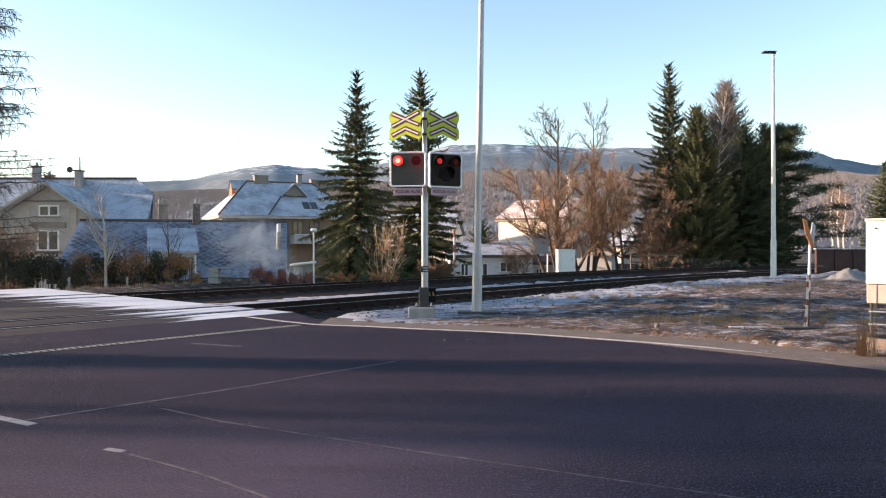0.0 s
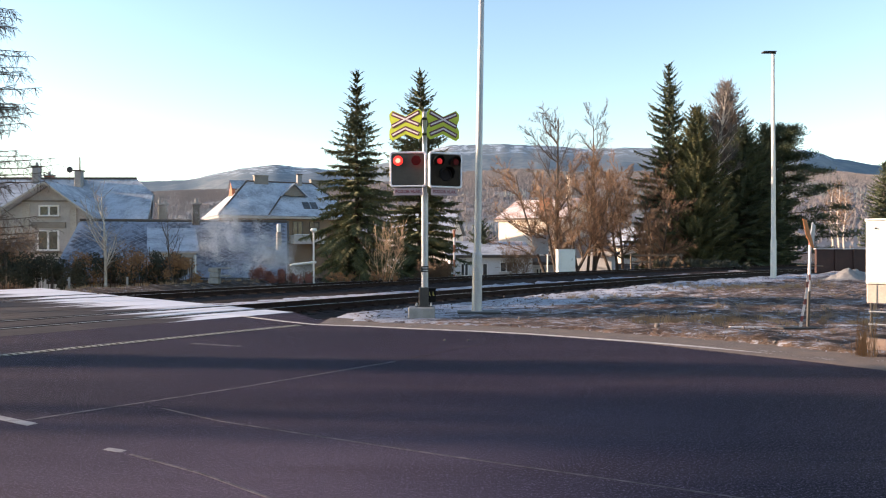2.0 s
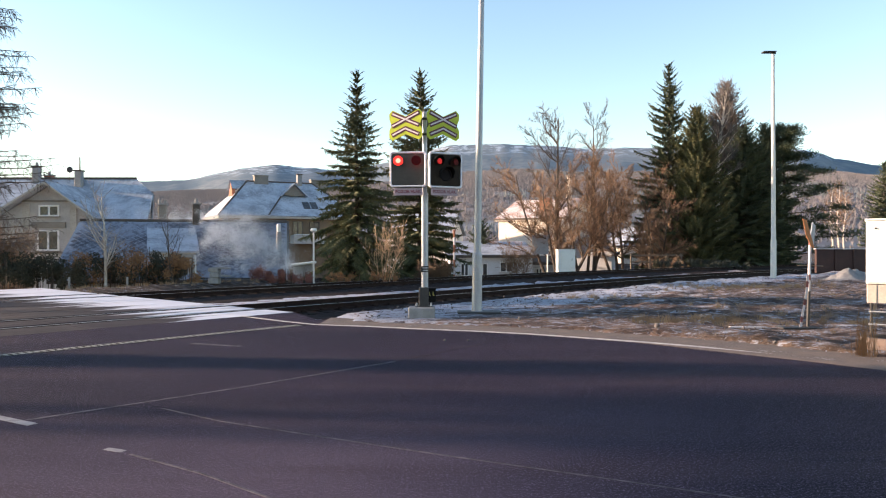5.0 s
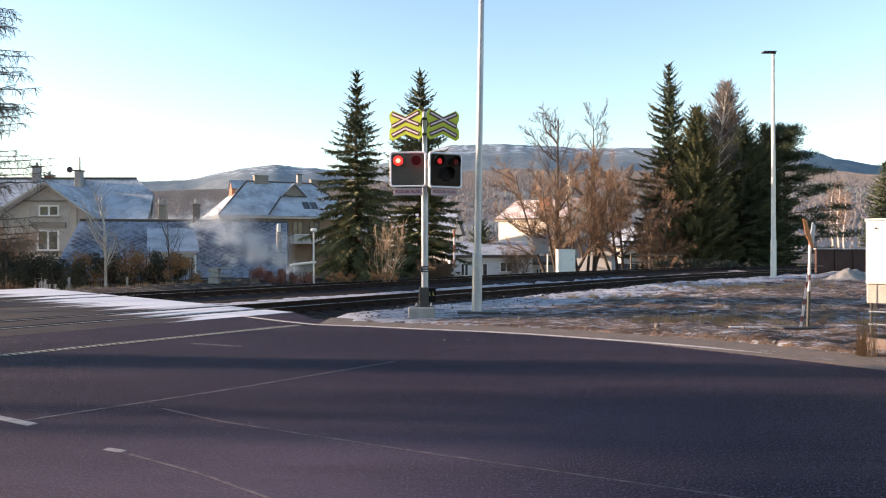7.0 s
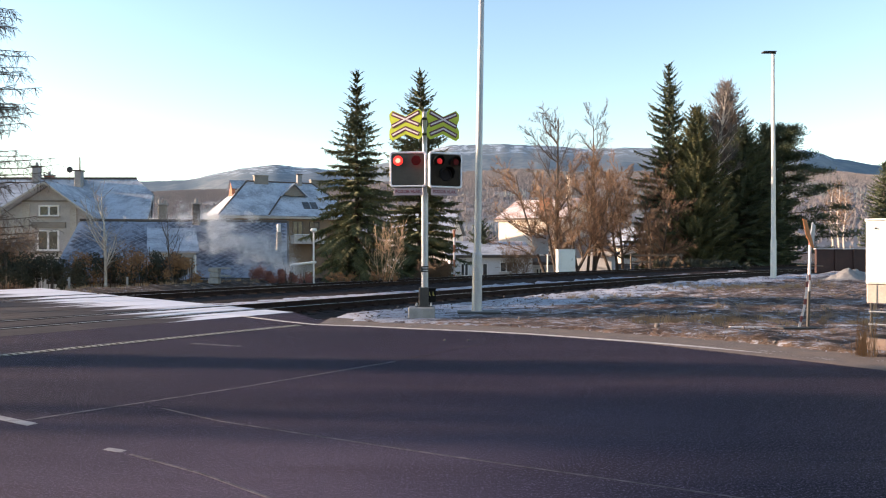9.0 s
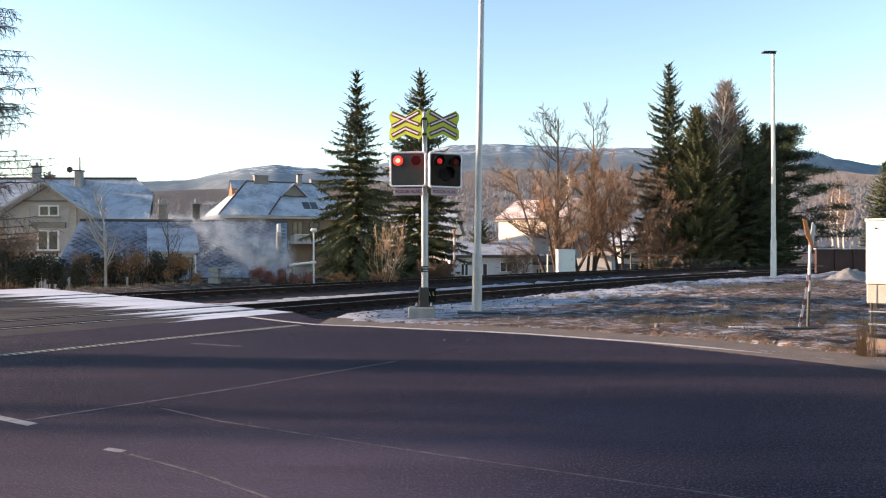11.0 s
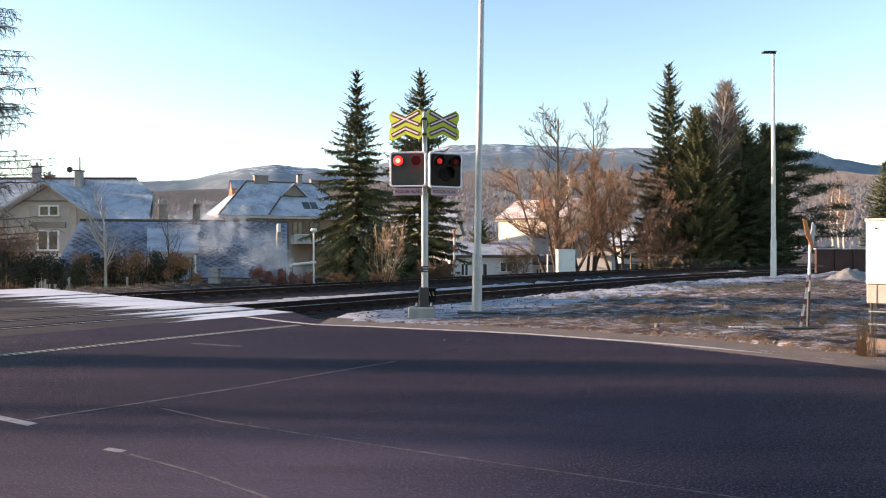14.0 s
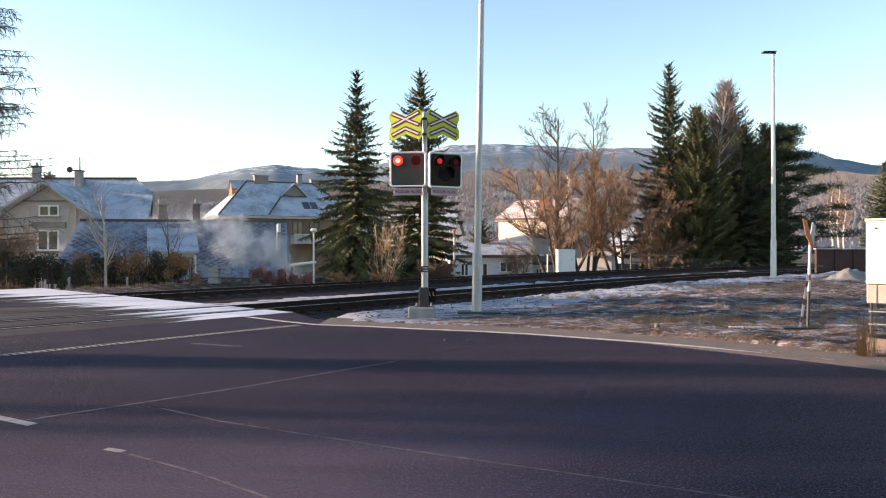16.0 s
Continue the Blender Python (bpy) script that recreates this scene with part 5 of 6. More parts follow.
def broad_tree(name, label, m, height, radius, seed, low=0.35, limbs=26, subs=9, twigs=6, rise=0.9, trunk=None, twig=None, bark=None, group=""):
    """A bare tree with one leader, rising limbs that shorten towards the top, and open twigs."""
    rnd = random.Random(seed)
    t = thing(name, label, "tree", m, group)
    wood, fine = Geo(), Geo()
    r0 = trunk or 0.018 * height
    k = 9
    lean = [Vector((0.12 * math.sin(0.8 * i + seed), 0.1 * math.cos(1.1 * i + seed), height * i / k)) for i in range(k + 1)]
    lean[0].z = -0.6
    for i in range(k):
        wood.tube(lean[i], lean[i + 1], r0 * (1 - 0.92 * i / k) + 0.01, r0 * (1 - 0.92 * (i + 1) / k) + 0.01, 8, False)

    def bough(p, d, ln, r, n, geo, sides, bend_):
        pts = [p]
        for i in range(n):
            d = (d + Vector((rnd.uniform(-1, 1), rnd.uniform(-1, 1), rnd.uniform(-0.7, 1.0))) * bend_).normalized()
            pts.append(pts[-1] + d * ln / n)
        for i in range(n):
            geo.tube(pts[i], pts[i + 1], max(0.009, r * (1 - 0.8 * i / n)), max(0.008, r * (1 - 0.8 * (i + 1) / n)), sides, False)
        return pts

    for i in range(limbs):
        f = low + (0.97 - low) * (i + rnd.random()) / limbs
        u = f * k
        p = lean[min(k - 1, int(u))].lerp(lean[min(k, int(u) + 1)], u - int(u))
        dome = math.sqrt(max(0.05, 1 - ((f - low) / (1.02 - low)) ** 1.6))
        ln = radius * dome * rnd.uniform(0.75, 1.2)
        a = 2.4 * i + rnd.uniform(-0.5, 0.5)
        d = Vector((math.cos(a), math.sin(a), rise * rnd.uniform(0.5, 1.3) * (0.55 + 0.6 * f))).normalized()
        pts = bough(p, d, ln, min(0.055, r0 * 0.42 * (1.1 - 0.7 * f)), 5, wood, 5, 0.16)
        for j in range(subs):
            w = 0.25 + 0.75 * (j + rnd.random()) / subs
            v = w * 5
            q = pts[min(4, int(v))].lerp(pts[min(5, int(v) + 1)], v - int(v))
            dd = (d + Vector((rnd.uniform(-1, 1), rnd.uniform(-1, 1), rnd.uniform(-0.4, 0.9)))).normalized()
            sub = bough(q, dd, ln * rnd.uniform(0.25, 0.5) * (1.2 - 0.5 * w), 0.026, 3, fine, 4, 0.2)
            for _ in range(twigs):
                v = rnd.uniform(0.4, 3.0)
                q2 = sub[min(2, int(v))].lerp(sub[min(3, int(v) + 1)], v - int(v))
                d2 = (dd + Vector((rnd.uniform(-1, 1), rnd.uniform(-1, 1), rnd.uniform(-0.5, 1)))).normalized()
                bough(q2, d2, rnd.uniform(0.35, 0.9), 0.011, 2, fine, 3, 0.2)
    part("trunk", wood, bark or BARK, t)
    part("crown", fine, twig or TWIG, t)
    return t


def crown_tree(name, label, m, height, seed, stems, lean, kids, share, lift, rise, twig, r, low):
    """A bare tree whose limbs, boughs and twigs curve outwards and divide three times."""
    rnd = random.Random(seed)
    t = thing(name, label, "tree", m)
    wood, fine = Geo(), Geo()

    def limb(p, d, ln, rad, level):
        n = (9, 5, 3, 2)[level]
        geo = wood if level < 2 else fine
        tip = (0.014, 0.013, 0.011, 0.009)[level]
        for i in range(n):
            d = (d + Vector((rnd.uniform(-1, 1), rnd.uniform(-1, 1), rnd.uniform(-1, 1))) * (0.07, 0.15, 0.22, 0.25)[level] + Vector((0, 0, lift if level else 0.04))).normalized()
            q = p + d * ln / n
            r0, r1 = (max(tip, rad * (1 - 0.85 * (i + k) / n)) for k in (0, 1))
            geo.tube(p, q, r0, r1, (8, 5, 4, 3)[level], False)
            u = (i + 1) / n
            if level < 3 and u > (low if level == 0 else 0.15):
                for _ in range(max(1, round(kids[level] * 1.25 / n + rnd.uniform(-0.4, 0.5)))):
                    side = d.orthogonal().normalized()
                    side.rotate(Matrix.Rotation(rnd.uniform(0, 6.28), 3, d).to_quaternion())
                    nd = (d * (rnd.uniform(0.35, 0.9) if level == 0 else 1.0) + side * (rnd.uniform(0.7, 1.1) if level == 0 else rnd.uniform(0.45, 0.9)) + Vector((0, 0, rise * rnd.uniform(0.3, 1.0)))).normalized()
                    k = ln * share[level] * rnd.uniform(0.55, 1.1) * (1.15 - 0.55 * u)
                    limb(p.lerp(q, rnd.random()), nd, k, min(r1 * 0.7, 0.012 + 0.018 * k), level + 1)
            p = q

    for i in range(stems):
        a = 2 * math.pi * i / stems + rnd.uniform(-0.5, 0.5)
        d = Vector((lean * math.cos(a), lean * math.sin(a), 1)).normalized()
        limb(Vector((0.2 * math.cos(a), 0.2 * math.sin(a), -0.5)) if stems > 1 else Vector((0, 0, -0.5)), d, (height + 0.5) * (rnd.uniform(0.8, 1.05) if stems > 1 else 1.0), r, 0)
    part("trunk", wood, BARK, t)
    part("crown", fine, twig, t)
    return t


def larch(name, label, m, height, radius, seed):
    """A leafless larch: level boughs with many short drooping twigs."""
    rnd = random.Random(seed)
    t = thing(name, label, "tree", m)
    wood, fine = Geo(), Geo()
    for i in range(8):
        wood.tube((0, 0, height * i / 8 - 0.6 * (i == 0)), (0, 0, height * (i + 1) / 8), 0.24 * (1 - 0.11 * i), 0.24 * (1 - 0.11 * (i + 1)), 10, False)
    z = 2.4
    while z < height - 0.5:
        reach = radius * (1 - (z / height) ** 1.6) + 0.3
        for _ in range(11):
            a = rnd.uniform(0, 6.28)
            ln = reach * rnd.uniform(0.55, 1.08)
            out = Vector((math.cos(a), math.sin(a), 0))
            p, n = Vector((0, 0, z + rnd.uniform(-0.3, 0.3))), 9
            for i in range(n):
                u = (i + 1) / n
                q = p + (out + Vector((rnd.uniform(-0.12, 0.12), rnd.uniform(-0.12, 0.12), 0.10 - 0.25 * u + 0.32 * u * u + rnd.uniform(-0.06, 0.06)))) * ln / n
                wood.tube(p, q, 0.045 * (1.08 - u) + 0.008, 0.045 * (1.0 - u) + 0.008, 5, False)
                if u > 0.25:
                    for _ in range(4):
                        b = p.lerp(q, rnd.random())
                        d = (out * rnd.uniform(-0.1, 0.8) + Vector((rnd.uniform(-0.9, 0.9), rnd.uniform(-0.9, 0.9), rnd.uniform(-0.9, 0.35)))).normalized()
                        k = rnd.uniform(0.25, 0.65) * (1.15 - 0.4 * u) * (1.5 if z < 5 else 1.0)
                        for j in range(3):
                            e = b + d * k / 3
                            fine.tube(b, e, 0.013 - 0.002 * j, 0.011 - 0.002 * j, 3, False)
                            for _ in range(2):
                                w = (d + Vector((rnd.uniform(-1, 1), rnd.uniform(-1, 1), rnd.uniform(-1, 0.4)))).normalized()
                                fine.tube(e, e + w * rnd.uniform(0.06, 0.2), 0.007, 0.005, 3, False)
                            b, d = e, (d + Vector((0, 0, -0.35))).normalized()
                p = q
        z += rnd.uniform(0.4, 0.75)
    part("trunk", wood, BARK, t)
    part("crown", fine, TWIGGREY, t)


def shrub(name, label, m, size, leaf, seed, count=2600, leafsize=0.07, category="shrub", stems=10, group=""):
    """A leafy bush: stems, and many small leaves in uneven clumps."""
    rnd = random.Random(seed)
    t = thing(name, label, category, m, group)
    g = Geo()
    clumps = [(Vector((rnd.uniform(-1, 1) * size[0] / 2, rnd.uniform(-1, 1) * size[1] / 2, rnd.uniform(0.15, 0.95) ** 0.8 * size[2] * rnd.uniform(0.75, 1.05))), rnd.uniform(0.16, 0.34) * size[2]) for _ in range(max(9, int(9 * size[0])))]
    for _ in range(count):
        c, r = rnd.choice(clumps)
        v = Vector((rnd.gauss(0, 1), rnd.gauss(0, 1), rnd.gauss(0, 1))).normalized() * r * rnd.random() ** 0.45
        p = c + v
        if p.z < 0.02:
            p.z = rnd.uniform(0.02, 0.3)
        a = Vector((rnd.uniform(-1, 1), rnd.uniform(-1, 1), rnd.uniform(-1, 1))).normalized() * leafsize * rnd.uniform(0.6, 1.3)
        b = a.orthogonal().normalized() * leafsize * 0.4
        g.add([p - a, p + b, p + a, p - b], [(0, 1, 2, 3)])
    st = Geo()
    for i in range(stems):
        x, y = rnd.uniform(-1, 1) * size[0] * 0.4, rnd.uniform(-1, 1) * size[1] * 0.4
        st.tube((x, y, -0.3), (x * 1.15, y * 1.15, size[2] * rnd.uniform(0.6, 1.0)), 0.02, 0.008, 5, False)
    part("stem", st, BARK, t)
    part("leaves", g, leaf, t)
    return t


def at(px, dist):
    return (px - 784) / 1280 * dist


def build_trees():
    conifer("spruce", "dark green spruce with drooping sunlit boughs", pose(at(631, 35), 35, -0.6), 10.7, 3.5, NEEDLE, 1, 0.03, 1.1, 1.12, 0.62, 0.72, 4, 0.30, 2.5)
    conifer("spruce", "dark spruce standing behind the crossing signal", pose(at(744, 41), 41, -1.2), 12.7, 3.6, NEEDLE, 2, 0.03, 1.1, 0.85, 0.45, 0.76, 4, 0.30, 2.8)
    conifer("fir", "tall dark fir in the group beyond the tracks", pose(at(1184, 61), 61, -1.0), 17.9, 4.2, NEEDLEDARK, 3, 0.06, 1.1, 0.78, 0.3, 1.0, 4, 0.34, 3.6)
    conifer("dense_spruce", "dense green spruce in the group beyond the tracks", pose(at(1233, 59), 59, -1.0), 13.9, 3.5, NEEDLE, 4, 0.02, 1.3, 0.6, 0.05, 0.95, 4, 0.1)
    conifer("brown_larch", "brown bare larch between dark conifers", pose(at(1286, 66), 66, -1.0), 17.6, 4.3, NEEDLEBROWN, 5, 0.05, 1.25, 0.66, 0.15, 0.9, 3, 0.15)
    conifer("spruce", "dark spruce at the edge of the group", pose(at(1318, 62), 62, -1.0), 12.8, 3.8, NEEDLEDARK, 6, 0.05, 1.15, 0.6, 0.3, 1.3, 2)
    conifer("spruce", "dark spruce at the edge of the group", pose(at(1352, 65), 65, -1.0), 13.6, 2.9, NEEDLEDARK, 7, 0.1, 1.1, 0.7, 0.25, 1.2, 2)
    conifer("small_spruce", "small dark spruce by the white cabinet", pose(at(1566, 75), 75, -1.0), 11.3, 3.0, NEEDLEDARK, 8, 0.05, 0.9, 0.8, 0.3, 1.6)
    conifer("small_conifer", "small dark conifer before the cream house", pose(at(852, 66), 66, -2.6), 6.6, 1.9, NEEDLEDARK, 9, 0.03, 0.9, 0.7, 0.3, 1.7)
    # pine with flat clumps on rising limbs
    t = thing("pine", "dark pine with flat clumps and open limbs", "tree", pose(at(1398, 66), 66, -1.0))
    rnd = random.Random(21)
    tr, cr = Geo(), Geo()
    tr.tube((0, 0, -0.5), (-0.4, 0, 6), 0.24, 0.17, 9, False)
    tr.tube((-0.4, 0, 6), (-0.7, 0, 12.6), 0.17, 0.03, 9, False)
    for i in range(46):
        z = 1.8 + 11.4 * (i / 45) ** 0.9
        a = i * 2.4 + rnd.uniform(-0.4, 0.4)
        ln = (5.4 - 4.1 * abs(z - 4.2) / 9.0) * rnd.uniform(0.55, 1.1)
        p = Vector((-0.06 * z, 0, z))
        q = p + Vector((math.cos(a) * ln, math.sin(a) * ln, rnd.uniform(-0.1, 0.5)))
        tr.tube(p, q, 0.055, 0.02, 5, False)
        for c in range(5):
            o = p.lerp(q, 0.45 + 0.14 * c) + Vector((rnd.uniform(-0.5, 0.5), rnd.uniform(-0.5, 0.5), rnd.uniform(0, 0.35)))
            for _ in range(120):
                v = Vector((rnd.gauss(0, 0.38), rnd.gauss(0, 0.38), rnd.gauss(0, 0.16)))
                dd = Vector((rnd.uniform(-1, 1), rnd.uniform(-1, 1), rnd.uniform(-0.1, 1))).normalized()
                needle_spray(cr, o + v, dd, 0.26, 0.04, rnd)
    part("trunk", tr, BARK, t)
    part("crown", cr, NEEDLEDARK, t)
    for px, dist, hh, seed in ((988, 62, 15.0, 31), (1050, 64, 15.8, 33)):
        crown_tree("bare_lime_tree", "tall bare lime tree with an open rounded crown", pose(at(px, dist), dist, -2.7), hh, seed, 1, 0.03, (15, 10, 8), (0.34, 0.50, 0.62), 0.04, 0.30, LIMETWIG, 0.24, 0.50)
    for px, dist, hh, seed, lean in ((990, 59.5, 11.4, 35, 0.46), (1102, 61, 11.6, 36, 0.40), (1032, 63, 11.6, 39, 0.36)):
        crown_tree("bare_maple", "bare brown spreading tree in low sun", pose(at(px, dist), dist, -2.6), hh, seed, 4, lean, (14, 11, 8), (0.44, 0.48, 0.60), 0.01, 0.25, TWIG, 0.16, 0.44)
    crown_tree("bare_thicket_tree", "low bare brown tree before the dark firs", pose(at(1164, 57), 57, -0.5), 6.6, 37, 5, 0.44, (12, 10, 9), (0.46, 0.48, 0.58), -0.03, 0.2, TWIG, 0.08, 0.05)
    broad_tree("bare_birch", "bare birch with pale trunk above the firs", pose(at(1262, 60), 60, -1.0) @ pose(0, 0, 0, 0, 3.4, 0), 15.6, 2.4, 38, 0.50, 26, 9, 7, 1.3, 0.30, TWIGGREY, BIRCH)
    for i, (px, dd, hh) in enumerate(((1472, 88, 10.2), (1484, 90, 10.8), (1495, 92, 9.8))):
        broad_tree("distant_birch", "distant bare birch with a pale trunk", pose(at(px, dd), dd, -1.6), hh, 1.3, 50 + i, 0.45, 16, 5, 4, 1.3, 0.14, TWIG, BIRCH, "distant birches")
    # saplings and bushes along the far verge
    bare_tree("bare_sapling", "slender bare sapling with pale bark", pose(at(187, 31), 31, -0.2), 6.0, 41, 1, PALETWIG, BIRCH, 0.2, 2, (3, 3), 0.18, 0.008, 0.075, (0.3, 0.5), 0.10)
    bare_tree("bare_sapling", "slender bare sapling with pale bark", pose(at(305, 31), 31, -0.3), 5.2, 42, 1, TWIGGREY, None, 0.2, 2, (2, 2), 0.2, 0.006, 0.05, (0.3, 0.45), 0.10)
    bare_tree("forsythia", "leafless straw-brown shrub in the sun", pose(at(683, 33), 33, -0.1), 3.4, 43, 8, STRAW, STRAW, 0.30, 2, (1, 1), 0.12, 0.006, 0.022, category="shrub")
    bare_tree("bare_shrub", "leafless brown shrub before the low house", pose(at(915, 46), 46, -0.4), 2.7, 44, 9, TWIG, TWIG, 0.45, 2, (2, 2), 0.08, 0.008, 0.025, category="shrub")
    bare_tree("bare_shrub", "leafless brown shrub by the far track", pose(at(770, 37), 37, -0.3), 1.5, 45, 8, TWIG, TWIG, 0.6, 3, (2, 2, 2), 0.05, 0.007, 0.02, category="shrub")
    for i, (px, dd, w, hh, leaf, lab) in enumerate(((20, 31, 2.2, 1.25, HEDGE, "dark"), (70, 31.5, 2.0, 1.2, HEDGE, "dark"), (118, 31, 1.8, 1.1, HEDGE, "dark"), (160, 31.3, 1.5, 1.35, RUSSET, "russet"), (205, 31.8, 1.6, 1.2, HEDGE, "dark"), (245, 31.2, 1.5, 1.6, RUSSET, "russet"), (285, 31.8, 1.5, 1.25, HEDGE, "dark"), (322, 31.5, 1.2, 1.3, RUSSET, "russet"))):
        shrub("verge_bush", lab + " untrimmed bush along the railway verge", pose(at(px, dd), dd, -0.35), (w, 1.2, hh + 0.25), leaf, 60 + i, 3400 if leaf is HEDGE else 1500, 0.06, "bush", 14, "verge bushes")
    shrub("red_hedge", "low red-brown hedge behind the far track", pose(at(497, 31.5), 31.5, -0.2), (2.5, 0.9, 0.85), REDHEDGE, 71, 5200, 0.036, "hedge", 14)
    shrub("low_bush", "low russet bush beneath the spruce", pose(at(640, 32.5), 32.5, -0.2), (3.2, 0.9, 0.55), RUSSET, 72, 1500, 0.045, "bush", 10)
    shrub("low_bush", "low dark bush beneath the firs", pose(at(1240, 54), 54, -0.4), (7.0, 1.5, 1.0), HEDGE, 73, 3500, 0.09, "bush", 12)
    # the larch that hangs into view, and its neighbours along the road
    larch("larch", "tall bare larch with drooping side twigs", pose(-21.1, 31.2, -1.0), 24.0, 3.9, 81)
    bare_tree("bare_sapling", "twiggy brown young tree at the villa fence", pose(at(-8, 33), 33, -1.6), 5.2, 47, 5, TWIG, BARK, 0.35, 3, (2, 3, 3), 0.05, 0.006, 0.04, (0.4, 0.6), 0.14)


def build_shade_trees():
    """Unseen trees added beside the road to cast shade across asphalt, deck and verge."""
    for k, (x, y, hh, rr, bare) in enumerate(((-46, 10.4, 15.5, 1.1, 0.55), (-50, 10.1, 16.6, 1.9, 0.56), (-39, 12.5, 11.0, 0.36, 0.25), (-44, 19.8, 11.5, 1.3, 0.68), (-44, 23.2, 9.6, 1.8, 0.77), (-44, 21.5, 5.7, 1.1, 0.05))):
        conifer("shade_spruce", "unseen dark spruce added to shade the road", pose(x, y, -0.3), hh, rr, NEEDLEDARK, 90 + k, bare, 1.15, 0.4, 0.3, 3.2)


build_trees()
build_shade_trees()


# ---------------------------------------------------------------- small things beyond the tracks
def build_small_things():
    lamp = thing("garden_lamp", "small pale garden lamp on a thin post", "garden lamp", pose(at(555, 32), 32, -0.2))
    part("post", Geo().tube((0, 0, 0), (0, 0, 2.35), 0.042, 0.036, 12), WHITEPOLE, lamp)
    part("lamp_head", Geo().tube((0, 0, 2.35), (0, 0, 2.42), 0.08, 0.16, 12).tube((0, 0, 2.42), (0, 0, 2.52), 0.16, 0.1, 12), PAINTWHITE, lamp)
    post = thing("track_marker_post", "banded red and white post by the far track", "marker post", pose(at(804, 37), 37, -0.3))
    for i in range(7):
        part("band", Geo().tube((0, 0, 0.38 * i), (0, 0, 0.38 * i + 0.38), 0.055, 0.055, 10), TAPEWHITE if i % 2 else BRICK, post)
    # stacked concrete blocks on the verge
    st = thing("concrete_block_stack", "stack of weathered concrete blocks with a tilted slab", "concrete blocks", pose(at(384, 29.5), 29.5, 0.0))
    for i, (x, w, z, hh, t) in enumerate(((0, 0.42, 0.12, 0.24, 0), (0.02, 0.36, 0.36, 0.22, 4), (0, 0.40, 0.57, 0.18, -3))):
        part("block", Geo().box((0, 0, 0), (w, 0.4, hh), 0.03), CONCRETE, st, "", pose(x - 0.1, 0, z, 0, 0, t))
    for z in (0.32, 0.63):
        part("slab", Geo().box((0, 0, 0), (0.55, 0.35, 0.07), 0.02), CONCRETE, st, "", pose(0.26, 0, z, 0, 3, 5))
    shed = thing("garden_shed", "small shed with a pale flat roof behind the red hedge", "shed", pose(at(537, 36), 36, 0.66, 0, -6, 8))
    part("shed_roof", Geo().box((0, 0, 0), (1.25, 1.4, 0.12), 0.04), WHITEBOX, shed, "pale flat roof")
    part("shed_wall", Geo().box((0, 0, -1.46), (1.0, 1.1, 2.8), 0.02), WALLBEIGE, shed)
    # wooden rail fence by the far track
    f = thing("rail_fence", "weathered wooden rail fence beyond the far track", "fence")
    for px in (1117, 1150, 1180, 1206):
        part("fence_post", Geo().box((at(px, 55), 55, 0.15), (0.12, 0.12, 1.7), 0.01), WOOD, f)
    for z in (0.35, 0.85):
        part("fence_rail", Geo().box((at(1161, 55), 54.93, z), (4.0, 0.05, 0.10), 0.01), WOOD, f)
    # banner board on a post
    b = thing("notice_board", "grey notice board on a pale post", "board", pose(at(956, 57), 57, -2.0))
    part("panel", Geo().box((0, 0, 3.65), (1.3, 0.06, 1.5), 0.01), BOARDGREY, b)
    part("post", Geo().tube((0.6, 0.06, -0.7), (0.6, 0.06, 4.45), 0.06, 0.06, 10), WHITEPOLE, b)
    # low dark wall beyond the lot
    w = thing("low_wall", "low dark red-brown wall with frost along its top", "wall", pose(24.7, 42.5, 0, 0, 0, 3))
    for i in range(7):
        part("wall_panel", Geo().box((-2.3 + 1.12 * i, 0, 0.66), (1.1, 0.14, 1.36), 0.015), WAGON, w)
        part("wall_post", Geo().box((-2.86 + 1.12 * i, -0.05, 0.66), (0.1, 0.2, 1.4), 0.01), WAGON, w)
    part("coping", Geo().box((1.06, 0, 1.38), (8.0, 0.26, 0.07), 0.02), FROSTBOARD, w, "frosted coping")
    # a parked car by the grey house
    c = thing("parked_car", "blue-grey parked car with frosted windows", "car", pose(at(1040, 60), 60, -2.45))
    part("body", Geo().box((0, 0, 0.6), (4.0, 1.6, 0.65), 0.18), CARBLUE, c)
    part("cabin", Geo().prism([(-1.2, 0.9), (1.3, 0.9), (0.75, 1.42), (-0.7, 1.42)], -0.7, 0.7), FROSTBOARD, c)
    for x in (-1.25, 1.25):
        for y in (-0.75, 0.75):
            part("wheel", Geo().tube((x, y - 0.1, 0.3), (x, y + 0.1, 0.3), 0.3, 0.3, 16), BLACK, c)
    # short white verge pegs and a low rail behind the far track
    for px in (122, 225):
        part_ob = part("verge_peg", Geo().box((0, 0, 0.02), (0.07, 0.07, 0.5), 0.01), CONCRETE, None, "", pose(at(px, 29.3), 29.3, 0))
        tagged(part_ob, "short pale concrete peg on the verge", "peg", "verge pegs")
    r = thing("low_rail", "thin dark rail above the snowy verge", "railing", pose(0, 0, 0))
    part("bar", Geo().tube((at(335, 32), 32, 0.1), (at(450, 32), 32, 0.1), 0.03, 0.03, 8), DARKSTEEL, r)
    for px in (345, 395, 445):
        part("upright", Geo().tube((at(px, 32), 32, -0.5), (at(px, 32), 32, 0.1), 0.025, 0.025, 8), DARKSTEEL, r)


BOARDGREY = surface("grey_board", (0.22, 0.215, 0.235), (0.28, 0.27, 0.29), 3.0, 0.7)
CARBLUE = surface("blue_grey_car_paint", (0.12, 0.15, 0.22), (0.15, 0.18, 0.25), 2.0, 0.3, relief=0.0)
build_small_things()


